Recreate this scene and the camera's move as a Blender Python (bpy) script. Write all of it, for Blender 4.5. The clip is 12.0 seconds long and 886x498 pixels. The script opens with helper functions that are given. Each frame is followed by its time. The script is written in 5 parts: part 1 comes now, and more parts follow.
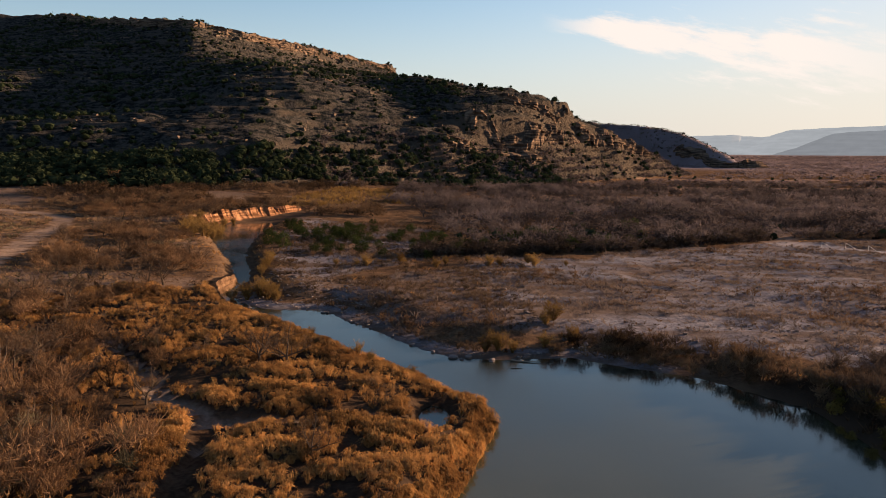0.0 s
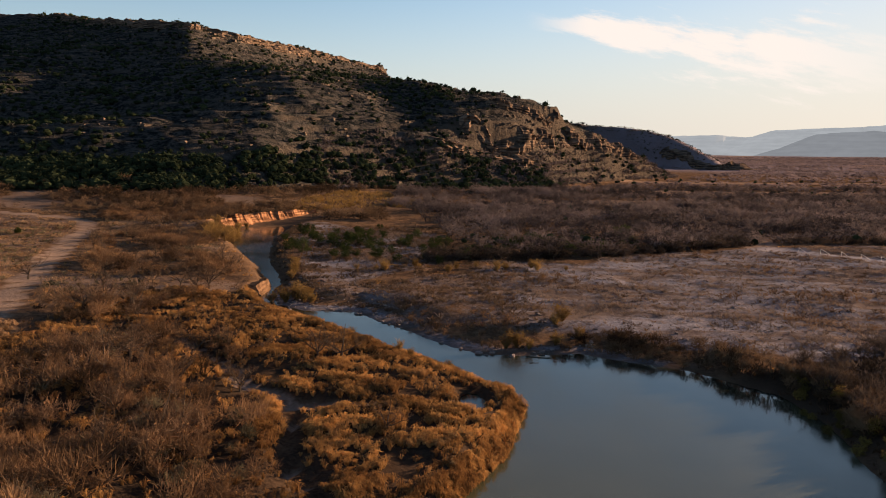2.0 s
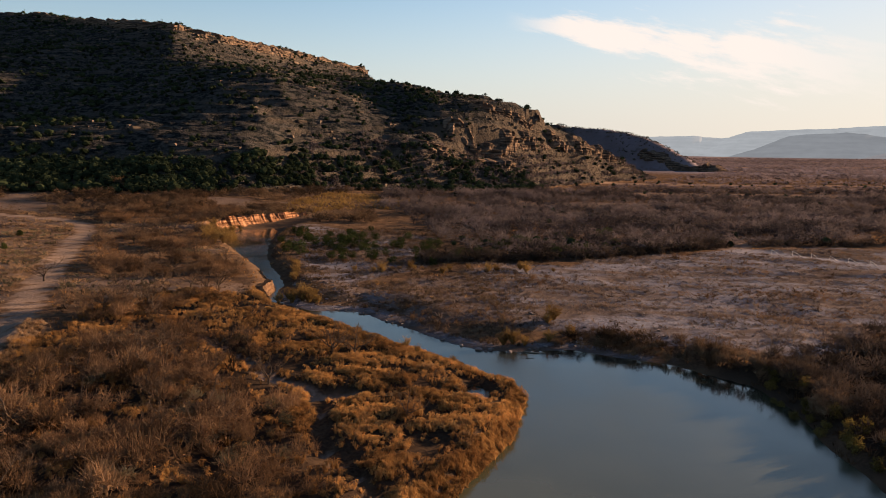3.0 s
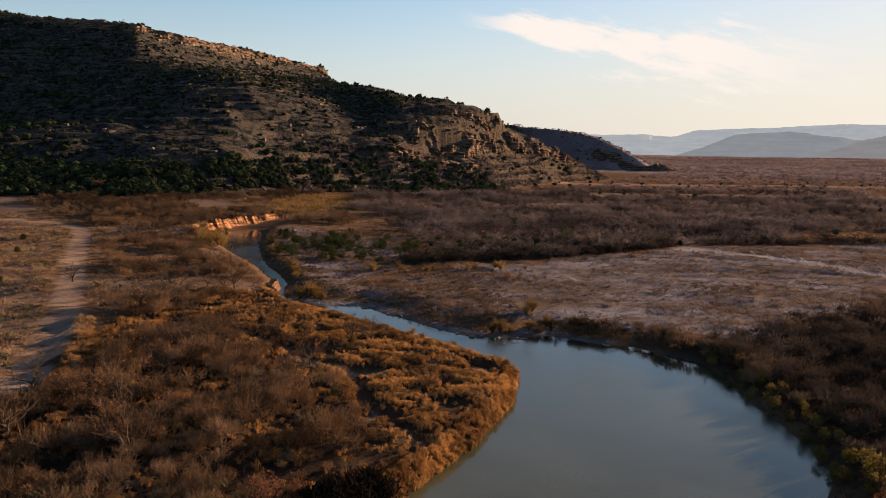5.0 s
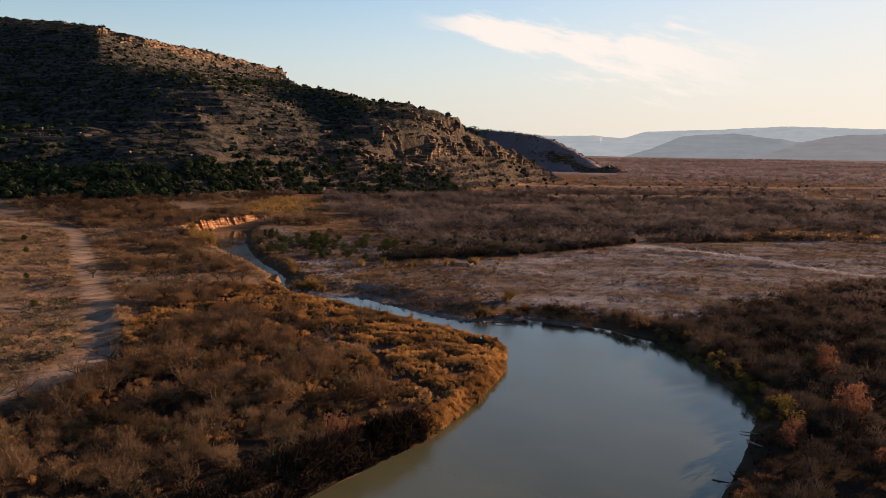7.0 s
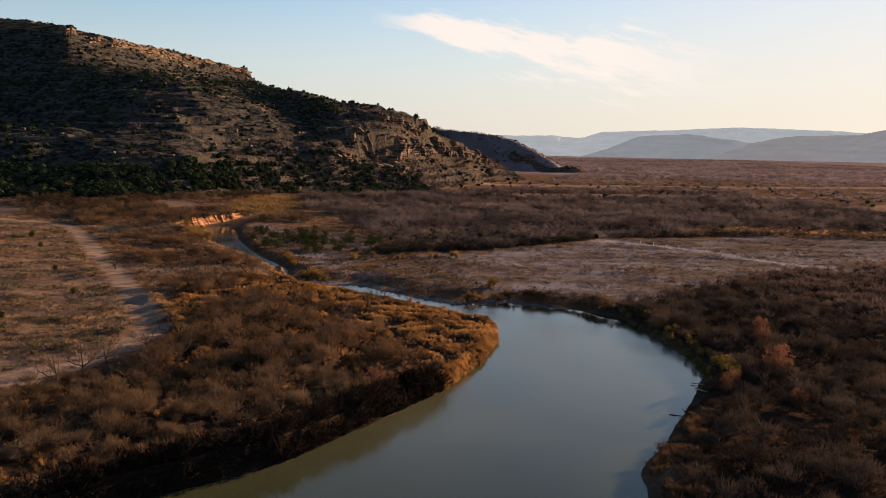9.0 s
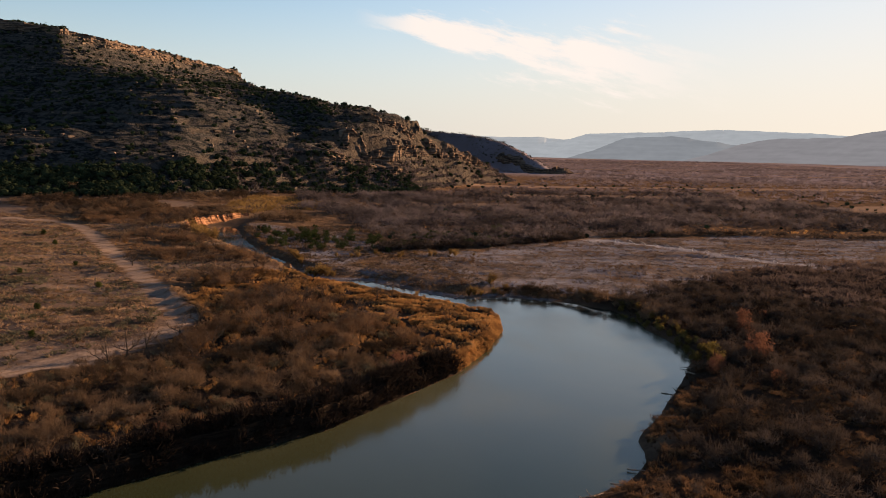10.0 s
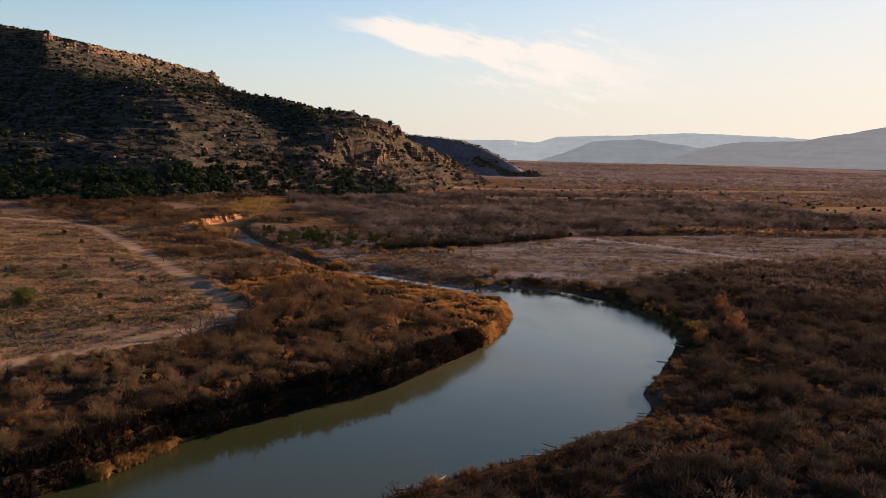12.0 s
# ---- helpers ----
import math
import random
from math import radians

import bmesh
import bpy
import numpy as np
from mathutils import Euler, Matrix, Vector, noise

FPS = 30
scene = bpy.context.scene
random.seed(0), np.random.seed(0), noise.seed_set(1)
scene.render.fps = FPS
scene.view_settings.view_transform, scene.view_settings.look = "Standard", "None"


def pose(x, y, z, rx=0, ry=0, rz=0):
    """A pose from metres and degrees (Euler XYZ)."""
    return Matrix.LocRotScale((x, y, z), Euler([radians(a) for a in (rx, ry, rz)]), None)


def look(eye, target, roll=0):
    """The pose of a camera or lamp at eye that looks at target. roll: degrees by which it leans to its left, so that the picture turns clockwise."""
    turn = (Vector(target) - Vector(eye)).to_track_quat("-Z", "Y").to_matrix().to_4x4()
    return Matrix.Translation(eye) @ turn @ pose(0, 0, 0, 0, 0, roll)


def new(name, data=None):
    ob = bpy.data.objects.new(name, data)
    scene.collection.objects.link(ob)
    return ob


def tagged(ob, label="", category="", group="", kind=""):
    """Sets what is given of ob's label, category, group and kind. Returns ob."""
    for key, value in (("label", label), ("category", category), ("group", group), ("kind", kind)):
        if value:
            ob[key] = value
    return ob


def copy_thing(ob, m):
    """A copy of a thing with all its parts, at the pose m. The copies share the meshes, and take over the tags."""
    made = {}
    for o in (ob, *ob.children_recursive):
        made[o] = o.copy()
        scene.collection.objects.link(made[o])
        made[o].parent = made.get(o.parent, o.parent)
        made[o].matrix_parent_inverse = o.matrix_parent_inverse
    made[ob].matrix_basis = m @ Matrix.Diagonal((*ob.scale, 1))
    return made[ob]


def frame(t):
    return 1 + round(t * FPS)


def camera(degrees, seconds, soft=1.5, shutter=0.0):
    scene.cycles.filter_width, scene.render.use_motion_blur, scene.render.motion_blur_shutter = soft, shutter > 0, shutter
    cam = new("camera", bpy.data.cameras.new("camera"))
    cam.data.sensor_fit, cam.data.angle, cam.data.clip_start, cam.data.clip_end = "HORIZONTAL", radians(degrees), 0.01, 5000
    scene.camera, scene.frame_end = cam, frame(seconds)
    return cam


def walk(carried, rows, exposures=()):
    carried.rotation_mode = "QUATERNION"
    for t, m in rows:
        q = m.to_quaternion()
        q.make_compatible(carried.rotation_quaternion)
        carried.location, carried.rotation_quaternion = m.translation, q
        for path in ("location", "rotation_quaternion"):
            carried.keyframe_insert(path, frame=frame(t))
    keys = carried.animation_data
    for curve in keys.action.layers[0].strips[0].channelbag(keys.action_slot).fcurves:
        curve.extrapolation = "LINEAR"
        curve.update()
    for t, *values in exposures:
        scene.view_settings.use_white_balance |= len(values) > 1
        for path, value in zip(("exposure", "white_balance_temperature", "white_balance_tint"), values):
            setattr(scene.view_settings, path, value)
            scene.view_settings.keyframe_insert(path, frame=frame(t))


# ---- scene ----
cam = camera(59.9, 12.0, 0.9)
PATH = [
    (0, (-0.858, -0.513, 22.119), (-0.841, 1.472, 21.88), 1.3),
    (0.5, (-1.962, -3.674, 22.706), (-1.945, -1.688, 22.465), 1.3),
    (1, (-3.238, -6.947, 23.486), (-3.221, -4.962, 23.244), 1.4),
    (1.5, (-4.753, -10.446, 24.453), (-4.722, -8.461, 24.21), 1.5),
    (2, (-6.394, -14.19, 25.416), (-6.34, -12.205, 25.172), 1.6),
    (2.5, (-8.121, -18.075, 26.302), (-8.042, -16.092, 26.056), 1.7),
    (3, (-9.964, -22.223, 27.041), (-9.855, -20.24, 26.797), 1.8),
    (5, (-18.262, -40.801, 30.144), (-18.035, -38.829, 29.896), 1.9),
    (5.5, (-20.578, -45.447, 30.627), (-20.322, -43.479, 30.381), 1.9),
    (6, (-22.943, -50.172, 31.066), (-22.658, -48.207, 30.821), 2.0),
    (6.5, (-25.424, -54.935, 31.441), (-25.109, -52.975, 31.196), 2.0),
    (7, (-28.029, -59.796, 31.701), (-27.682, -57.842, 31.458), 2.0),
    (9, (-39.218, -79.507, 32.616), (-38.767, -77.574, 32.374), 2.2),
    (9.5, (-42.329, -84.219, 32.744), (-41.861, -82.289, 32.503), 2.3),
    (10, (-45.683, -88.766, 32.814), (-45.196, -86.841, 32.576), 2.4),
    (10.5, (-49.219, -93.231, 32.856), (-48.711, -91.31, 32.621), 2.4),
    (11, (-52.888, -97.502, 32.898), (-52.359, -95.587, 32.665), 2.4),
    (11.5, (-56.702, -101.624, 32.943), (-56.154, -99.714, 32.712), 2.4),
    (12, (-60.566, -105.651, 32.976), (-60.003, -103.745, 32.748), 2.4),
]
walk(cam, [(t, look(eye, target, roll)) for t, eye, target, roll in PATH], [(0, 2.28, 6250, 10), (12, 2.28, 6250, 10)])

# ---------- world, sun and exposure ----------
SUN_AZ, SUN_EL = radians(61.0), radians(11.5)


def tree_nodes(owner):
    owner.use_nodes = True
    owner.node_tree.nodes.clear()
    return owner.node_tree


def node(nt, kind, **sets):
    n = nt.nodes.new(kind)
    for key, value in sets.items():
        if key == "ins":
            for slot, v in value.items():
                if isinstance(v, bpy.types.NodeSocket):
                    nt.links.new(v, n.inputs[slot])
                else:
                    n.inputs[slot].default_value = v
        elif key == "operation":
            n.operation = value
        elif key == "interpolation_type":
            n.interpolation_type = value
        elif key == "data_type":
            n.data_type = value
        elif key == "attribute_name":
            n.attribute_name = value
        elif key == "sky_type":
            n.sky_type = value
        elif key == "sun_disc":
            n.sun_disc = value
        elif key == "sun_elevation":
            n.sun_elevation = value
        elif key == "sun_rotation":
            n.sun_rotation = value
        elif key == "altitude":
            n.altitude = value
        elif key == "air_density":
            n.air_density = value
        elif key == "dust_density":
            n.dust_density = value
        elif key == "ozone_density":
            n.ozone_density = value
    return n


def calc(nt, op, a, b=0.0, c=0.0):
    return node(nt, "ShaderNodeMath", operation=op, ins={0: a, 1: b, 2: c}).outputs[0]


def ramp(nt, x, lo, hi, a=0.0, b=1.0):
    return node(nt, "ShaderNodeMapRange", interpolation_type="SMOOTHSTEP", ins={0: x, 1: lo, 2: hi, 3: a, 4: b}).outputs[0]


def mix(nt, f, a, b):
    return node(nt, "ShaderNodeMix", data_type="RGBA", ins={0: f, 6: a, 7: b}).outputs[2]


def rgb(r, g, b):
    return (r, g, b, 1.0)


def build_world():
    world = bpy.data.worlds.new("world")
    scene.world = world
    nt = tree_nodes(world)
    sky = node(nt, "ShaderNodeTexSky", sky_type="NISHITA", sun_disc=False, sun_elevation=SUN_EL, sun_rotation=SUN_AZ,
               altitude=500.0, air_density=1.0, dust_density=0.08, ozone_density=1.5)
    way = node(nt, "ShaderNodeTexCoord").outputs["Generated"]
    xyz = node(nt, "ShaderNodeSeparateXYZ", ins={0: way})
    az = calc(nt, "MULTIPLY", calc(nt, "ARCTAN2", xyz.outputs[0], xyz.outputs[1]), 57.2958)
    el = calc(nt, "MULTIPLY", calc(nt, "ARCSINE", xyz.outputs[2]), 57.2958)
    # thin haze low in the sky, warmer towards the sun
    facing = calc(nt, "MULTIPLY_ADD", calc(nt, "COSINE", calc(nt, "SUBTRACT", calc(nt, "ARCTAN2", xyz.outputs[0], xyz.outputs[1]), SUN_AZ)), 0.5, 0.5)
    haze = mix(nt, calc(nt, "POWER", facing, 2.0), rgb(2.2, 2.65, 2.9), rgb(5.8, 4.85, 3.95))
    reach = calc(nt, "MULTIPLY_ADD", calc(nt, "POWER", facing, 8.0), 12.5, 7.2)
    fade = calc(nt, "POWER", calc(nt, "DIVIDE", calc(nt, "MAXIMUM", el, 0.0), reach), 2.1)
    low = calc(nt, "MULTIPLY", calc(nt, "EXPONENT", calc(nt, "MULTIPLY", fade, -1.0)), 0.96)
    air = mix(nt, low, sky.outputs[0], haze)
    # one long wisp over the far end of the valley
    place = node(nt, "ShaderNodeCombineXYZ", ins={0: calc(nt, "MULTIPLY", az, 0.19), 1: calc(nt, "MULTIPLY", calc(nt, "ADD", el, calc(nt, "MULTIPLY", az, 0.20)), 0.75), 2: 5.3}).outputs[0]
    wisp = node(nt, "ShaderNodeTexNoise", ins={"Vector": place, "Scale": 1.0, "Detail": 8.0, "Roughness": 0.62}).outputs[0]
    middle = calc(nt, "SUBTRACT", 9.3, calc(nt, "MULTIPLY", calc(nt, "SUBTRACT", az, 10.0), 0.15))
    off = calc(nt, "DIVIDE", calc(nt, "SUBTRACT", el, middle), ramp(nt, az, 7.0, 20.0, 0.55, 2.2))
    body = calc(nt, "SUBTRACT", 1.0, calc(nt, "ABSOLUTE", off))
    ends = calc(nt, "MULTIPLY", ramp(nt, az, 6.8, 12.0), ramp(nt, az, 36.0, 23.0))
    edge = calc(nt, "ADD", body, calc(nt, "MULTIPLY", calc(nt, "SUBTRACT", wisp, 0.5), 5.0))
    mask = calc(nt, "MULTIPLY", calc(nt, "MULTIPLY", ramp(nt, edge, -0.1, 1.0), ends), 0.95)
    # thin high streaks all over the rest of the sky
    high = node(nt, "ShaderNodeVectorMath", operation="MULTIPLY", ins={0: way, 1: (1.6, 5.0, 4.0)}).outputs[0]
    veil = node(nt, "ShaderNodeTexNoise", ins={"Vector": high, "Scale": 1.3, "Detail": 4.0, "Roughness": 0.5}).outputs[0]
    veil = calc(nt, "MULTIPLY", calc(nt, "MULTIPLY", ramp(nt, veil, 0.45, 0.66), ramp(nt, el, 13.0, 24.0)), 0.10)
    cloud = mix(nt, calc(nt, "MAXIMUM", mask, veil), air, rgb(CLOUD[0], CLOUD[1], CLOUD[2]))
    ground = node(nt, "ShaderNodeBackground", ins={"Color": cloud, "Strength": SKY})
    node(nt, "ShaderNodeOutputWorld", ins={"Surface": ground.outputs[0]})


SKY, CLOUD = 0.035, (6.2, 5.35, 4.7)
build_world()
sun_lamp = new("sun", bpy.data.lights.new("sun", "SUN"))
sun_lamp.data.energy, sun_lamp.data.angle, sun_lamp.data.color = 5.0, radians(0.6), (1.0, 0.635, 0.365)
sun_lamp.matrix_world = look((900 * math.sin(SUN_AZ) * math.cos(SUN_EL), 900 * math.cos(SUN_AZ) * math.cos(SUN_EL), 900 * math.sin(SUN_EL)), (0, 0, 0))

# ---------- plan of the valley ----------
LEFT_SHORE = [(-900, -480), (-300, -160), (-140, -72), (-77, -29), (-66, -17), (-48, -6), (-37, 0), (-24, 13), (-15, 22), (-6, 35), (1, 49), (4, 61),
              (3, 67), (-1, 73), (-7, 81), (-13, 88), (-19, 96), (-25, 103), (-31, 109), (-35, 117), (-34.5, 126), (-36.8, 135), (-42.5, 152), (-51, 174),
              (-57, 190), (-63, 206), (-70, 222), (-67, 240), (-62, 252), (-55, 262), (-47, 276), (-38, 292), (-24, 308), (0, 322), (60, 345)]
RIGHT_SHORE = [(60, 342), (0, 318), (-22, 304), (-35, 287), (-46, 262), (-50, 242), (-50, 222), (-49, 206), (-46.5, 190), (-43.5, 174), (-40.5, 159), (-36.5, 145), (-33, 132),
               (-33, 119), (-29.5, 112), (-25, 107.5), (-17, 107), (-13, 101), (-7, 93), (-3, 87), (1, 83), (6, 81.5), (14, 84), (20, 80), (27, 76),
               (31, 71), (34, 66), (34, 58), (32, 46), (31, 34), (28, 25), (22, 17), (12, 5), (3, -5), (0, -9), (-2, -14), (-8, -20), (-17, -24),
               (-27, -28.5), (-38, -32.5), (-50, -38), (-80, -54), (-150, -105), (-300, -200), (-900, -530)]
CUT_BANK = [(-71, 219), (-69, 230), (-66, 242), (-61, 252), (-55, 261), (-49, 272), (-43, 283)]
RIM = [(-1400, 1500, 260), (-700, 1150, 208), (-430, 890, 170), (-310, 772, 147), (-236, 700, 137), (-212, 682, 132.5), (-190, 704, 130.5), (-160, 780, 132), (-134, 848, 136.5), (-110, 930, 138), (-86, 1008, 139),
       (-61, 1052, 142), (-68, 1066, 140), (-110, 1200, 138), (-120, 2200, 138)]
# contour lines of the mesa from its foot to under the rim, each running round the spur and back along its far side
CONTOURS = [
    (8, [(-1400, 240), (-420, 262), (-250, 272), (-170, 280), (-110, 294), (-80, 314), (-50, 350), (-20, 390), (10, 414), (40, 434), (62, 446), (88, 480), (112, 516), (142, 560), (185, 608), (214, 640), (228, 700), (200, 900), (190, 1230), (200, 2200)]),
    (28, [(-1400, 320), (-420, 335), (-250, 346), (-150, 338), (-112, 336), (-82, 346), (-61, 374), (-40, 394), (-18, 416), (2, 424), (20, 448), (36, 468), (52, 477), (66, 489), (86, 518), (108, 544), (130, 560), (152, 594), (172, 616), (178, 640), (164, 720), (140, 900), (130, 1240), (130, 2200)]),
    (45, [(-1400, 420), (-420, 440), (-250, 462), (-190, 448), (-150, 418), (-112, 395), (-86, 391), (-60, 414), (-40, 430), (-20, 447), (-4, 454), (10, 458), (22, 462), (40, 474), (57, 490), (78, 522), (102, 547), (126, 570), (128, 596), (112, 650), (100, 760), (90, 900), (80, 1250), (80, 2200)]),
    (62, [(-1400, 520), (-420, 500), (-250, 530), (-205, 520), (-160, 476), (-112, 448), (-82, 441), (-50, 470), (-30, 496), (-8, 492), (10, 488), (30, 498), (50, 508), (66, 516), (84, 530), (88, 542), (76, 580), (60, 660), (52, 760), (50, 900), (40, 1260), (40, 2200)]),
    (80, [(-1400, 640), (-420, 570), (-238, 594), (-195, 575), (-145, 528), (-114, 516), (-88, 556), (-62, 600), (-42, 594), (-20, 572), (-6, 576), (0, 604), (4, 700), (6, 900), (-10, 1270), (-20, 2200)]),
    (100, [(-1400, 800), (-430, 660), (-250, 642), (-205, 626), (-172, 642), (-140, 710), (-104, 770), (-62, 790), (-40, 786), (-30, 806), (-30, 930), (-60, 1280), (-70, 2200)]),
    (118, [(-1400, 1000), (-440, 770), (-300, 700), (-232, 662), (-206, 652), (-176, 700), (-138, 800), (-100, 880), (-66, 930), (-50, 960), (-52, 1000), (-85, 1290), (-95, 2200)]),
]
SPUR_FAR = [(100, 1150, 86), (217, 1000, 70), (250, 985, 67), (283, 950, 59), (308, 900, 44), (334, 880, 28), (356, 870, 11)]
GULLY_LINE = [(-50, 700), (-55, 600), (-20, 520), (-4, 470), (0, 430), (-10, 400)]
CREST = [(-212, 682, 132), (-61, 1052, 142), (-42, 900, 108), (-26, 700, 94), (-20, 592, 83), (1, 532, 75), (17, 523, 72), (40, 520, 68), (58, 521, 63), (90, 537, 56)]
CLIFF_CAP = [(-10, 455, 48), (22, 476, 50), (46, 490, 52), (62, 508, 53), (84, 540, 50), (102, 556, 46), (122, 570, 40), (150, 600, 35), (180, 624, 22)]
BERM = [(-63, 88), (-58, 70), (-51, 46)]
FIELD = [(-57, 46), (-59, 56), (-62, 76), (-69, 98), (-85, 148), (-98, 206), (-116, 232), (-150, 240), (-420, 250), (-420, -170), (-120, -14), (-89, 11), (-68, 29)]
GRAVEL = [(-19, 118), (-9, 140), (5, 151), (40, 166), (62, 180), (95, 203), (180, 218), (215, 206), (330, 198), (330, 150), (184, 127), (110, 118), (72, 95), (45, 79),
          (30, 82), (15, 89), (3, 90), (-6, 99), (-14, 110)]
BENCH = [(-46, 250), (-46, 210), (-38, 165), (-28, 125), (-16, 118), (-4, 146), (10, 158), (4, 185), (-6, 230)]
ROAD = [(-170, -40), (-110, -4), (-89, 11), (-80, 18), (-69, 28), (-59, 43), (-57, 52), (-60, 68), (-66, 90), (-74, 116), (-84, 147), (-93, 176), (-101, 204), (-110, 225), (-122, 233), (-145, 237), (-220, 236)]
SIDE_TRACK = [(86, 192), (95, 210), (103, 236), (124, 266)]
DRY_WASH = [(84, 202), (97, 192), (107, 180), (115, 165), (121, 146), (132, 128), (160, 118)]
SWALE = [(70, 152), (84, 149), (100, 151), (114, 148)]
WASH = [(-46, 88), (-38, 84), (-32, 77), (-27, 69), (-24, 63), (-19, 59), (-12, 57), (-6, 60)]
GULLY = [(-19, 58), (-17, 51), (-17, 45), (-14, 38), (-10, 30)]


def lattice(i, j, seed):
    v = np.sin(i * 127.1 + j * 311.7 + seed * 74.7) * 43758.5453
    return v - np.floor(v)


def rough(x, y, size, seed=0, octaves=3):
    """Smooth random relief between 0 and 1 with lumps of about that size."""
    total, weight = np.zeros(np.shape(x)), 0.0
    for o in range(octaves):
        u, v = np.asarray(x) / size * 2 ** o + 13.7 * o, np.asarray(y) / size * 2 ** o + 7.3 * o
        i, j = np.floor(u), np.floor(v)
        f, g = u - i, v - j
        f, g = f * f * (3 - 2 * f), g * g * (3 - 2 * g)
        s = seed + 5 * o
        low = lattice(i, j, s) * (1 - f) + lattice(i + 1, j, s) * f
        high = lattice(i, j + 1, s) * (1 - f) + lattice(i + 1, j + 1, s) * f
        total += (low * (1 - g) + high * g) * 0.5 ** o
        weight += 0.5 ** o
    return total / weight


def step(lo, hi, x):
    t = np.clip((np.asarray(x, float) - lo) / (hi - lo), 0, 1)
    return t * t * (3 - 2 * t)


def to_line(x, y, line):
    """Distance to a line on the plan, and the height along it where it has one."""
    best, high = np.full(np.shape(x), 1e9), np.zeros(np.shape(x))
    for a, b in zip(line, line[1:]):
        dx, dy = b[0] - a[0], b[1] - a[1]
        t = np.clip(((x - a[0]) * dx + (y - a[1]) * dy) / (dx * dx + dy * dy), 0, 1)
        d = np.hypot(x - a[0] - t * dx, y - a[1] - t * dy)
        near = d < best
        best = np.where(near, d, best)
        if len(a) > 2:
            high = np.where(near, a[2] + t * (b[2] - a[2]), high)
    return best, high


def within(x, y, outline):
    inside = np.zeros(np.shape(x), bool)
    for (ax, ay), (bx, by) in zip(outline, outline[1:] + outline[:1]):
        if ay != by:
            inside ^= ((ay > y) != (by > y)) & (x < (bx - ax) * (y - ay) / (by - ay) + ax)
    return inside


def soft(x, y, outline, width, seed):
    """1 inside an outline and 0 outside, with a wandering edge of that width."""
    d = to_line(x, y, outline + outline[:1])[0] * np.where(within(x, y, outline), 1, -1)
    return step(-0.5, 0.5, d / width + 2.6 * (rough(x, y, width * 1.6, seed, 3) - 0.5))


EAST = [(33, 70), (45, 79), (72, 95), (110, 118), (184, 127), (330, 150), (900, 170), (900, -260), (-150, -260), (-150, -105), (-80, -54), (-38, -32), (0, -9), (12, 5), (28, 25), (34, 60)]
THICKET = [(-58, 40), (-47, 86), (-33, 84), (-27, 72), (-23, 60), (-19, 44), (-16, 32), (-24, 16), (-40, 3), (-66, -14), (-140, -68), (-170, -40), (-89, 8), (-68, 26)]
TERRACE = [(-61, 84), (-45, 98), (-37, 116), (-41, 130), (-57, 172), (-67, 205), (-73, 224), (-66, 262), (-60, 300), (-130, 300), (-112, 238), (-98, 208), (-86, 150), (-71, 102)]
FLATS = [(-330, 248), (-150, 246), (-112, 240), (-84, 246), (-74, 262), (-78, 290), (-120, 282), (-330, 262)]
RIVER = LEFT_SHORE + RIGHT_SHORE
MESA = [p[:2] for p in RIM] + [(-1400, 2200)]


def clearings(x, y):
    """Open tan strips between the brush of the valley floor, drawn out along the valley."""
    far = step(235, 420, y) * step(-30, 60, x)
    return far * step(0.60, 0.66, rough(x * 0.16, y, 40.0, 71, 3))


def mesa_slope(x, y):
    """The mesa's flanks, running evenly from contour to contour, with its flat top above the rim."""
    outer, low = to_line(x, y, CONTOURS[0][1])[0], CONTOURS[0][0]
    z = low - 0.11 * outer
    for i, (high, line) in enumerate(CONTOURS):
        inner = within(x, y, line + [(-1400, 2200)])
        if i + 1 < len(CONTOURS):
            above, top = to_line(x, y, CONTOURS[i + 1][1])[0], CONTOURS[i + 1][0]
        else:
            above, top = to_line(x, y, RIM)
            top = top - 3.0
        t = outer / (outer + above + 1e-6)
        z = np.where(inner, high + (top - high) * t, z)
        outer = above
    rim, rim_z = to_line(x, y, RIM)
    return np.where(within(x, y, MESA), rim_z - 3.0 * step(5, 0, rim) + 0.01 * rim, z)


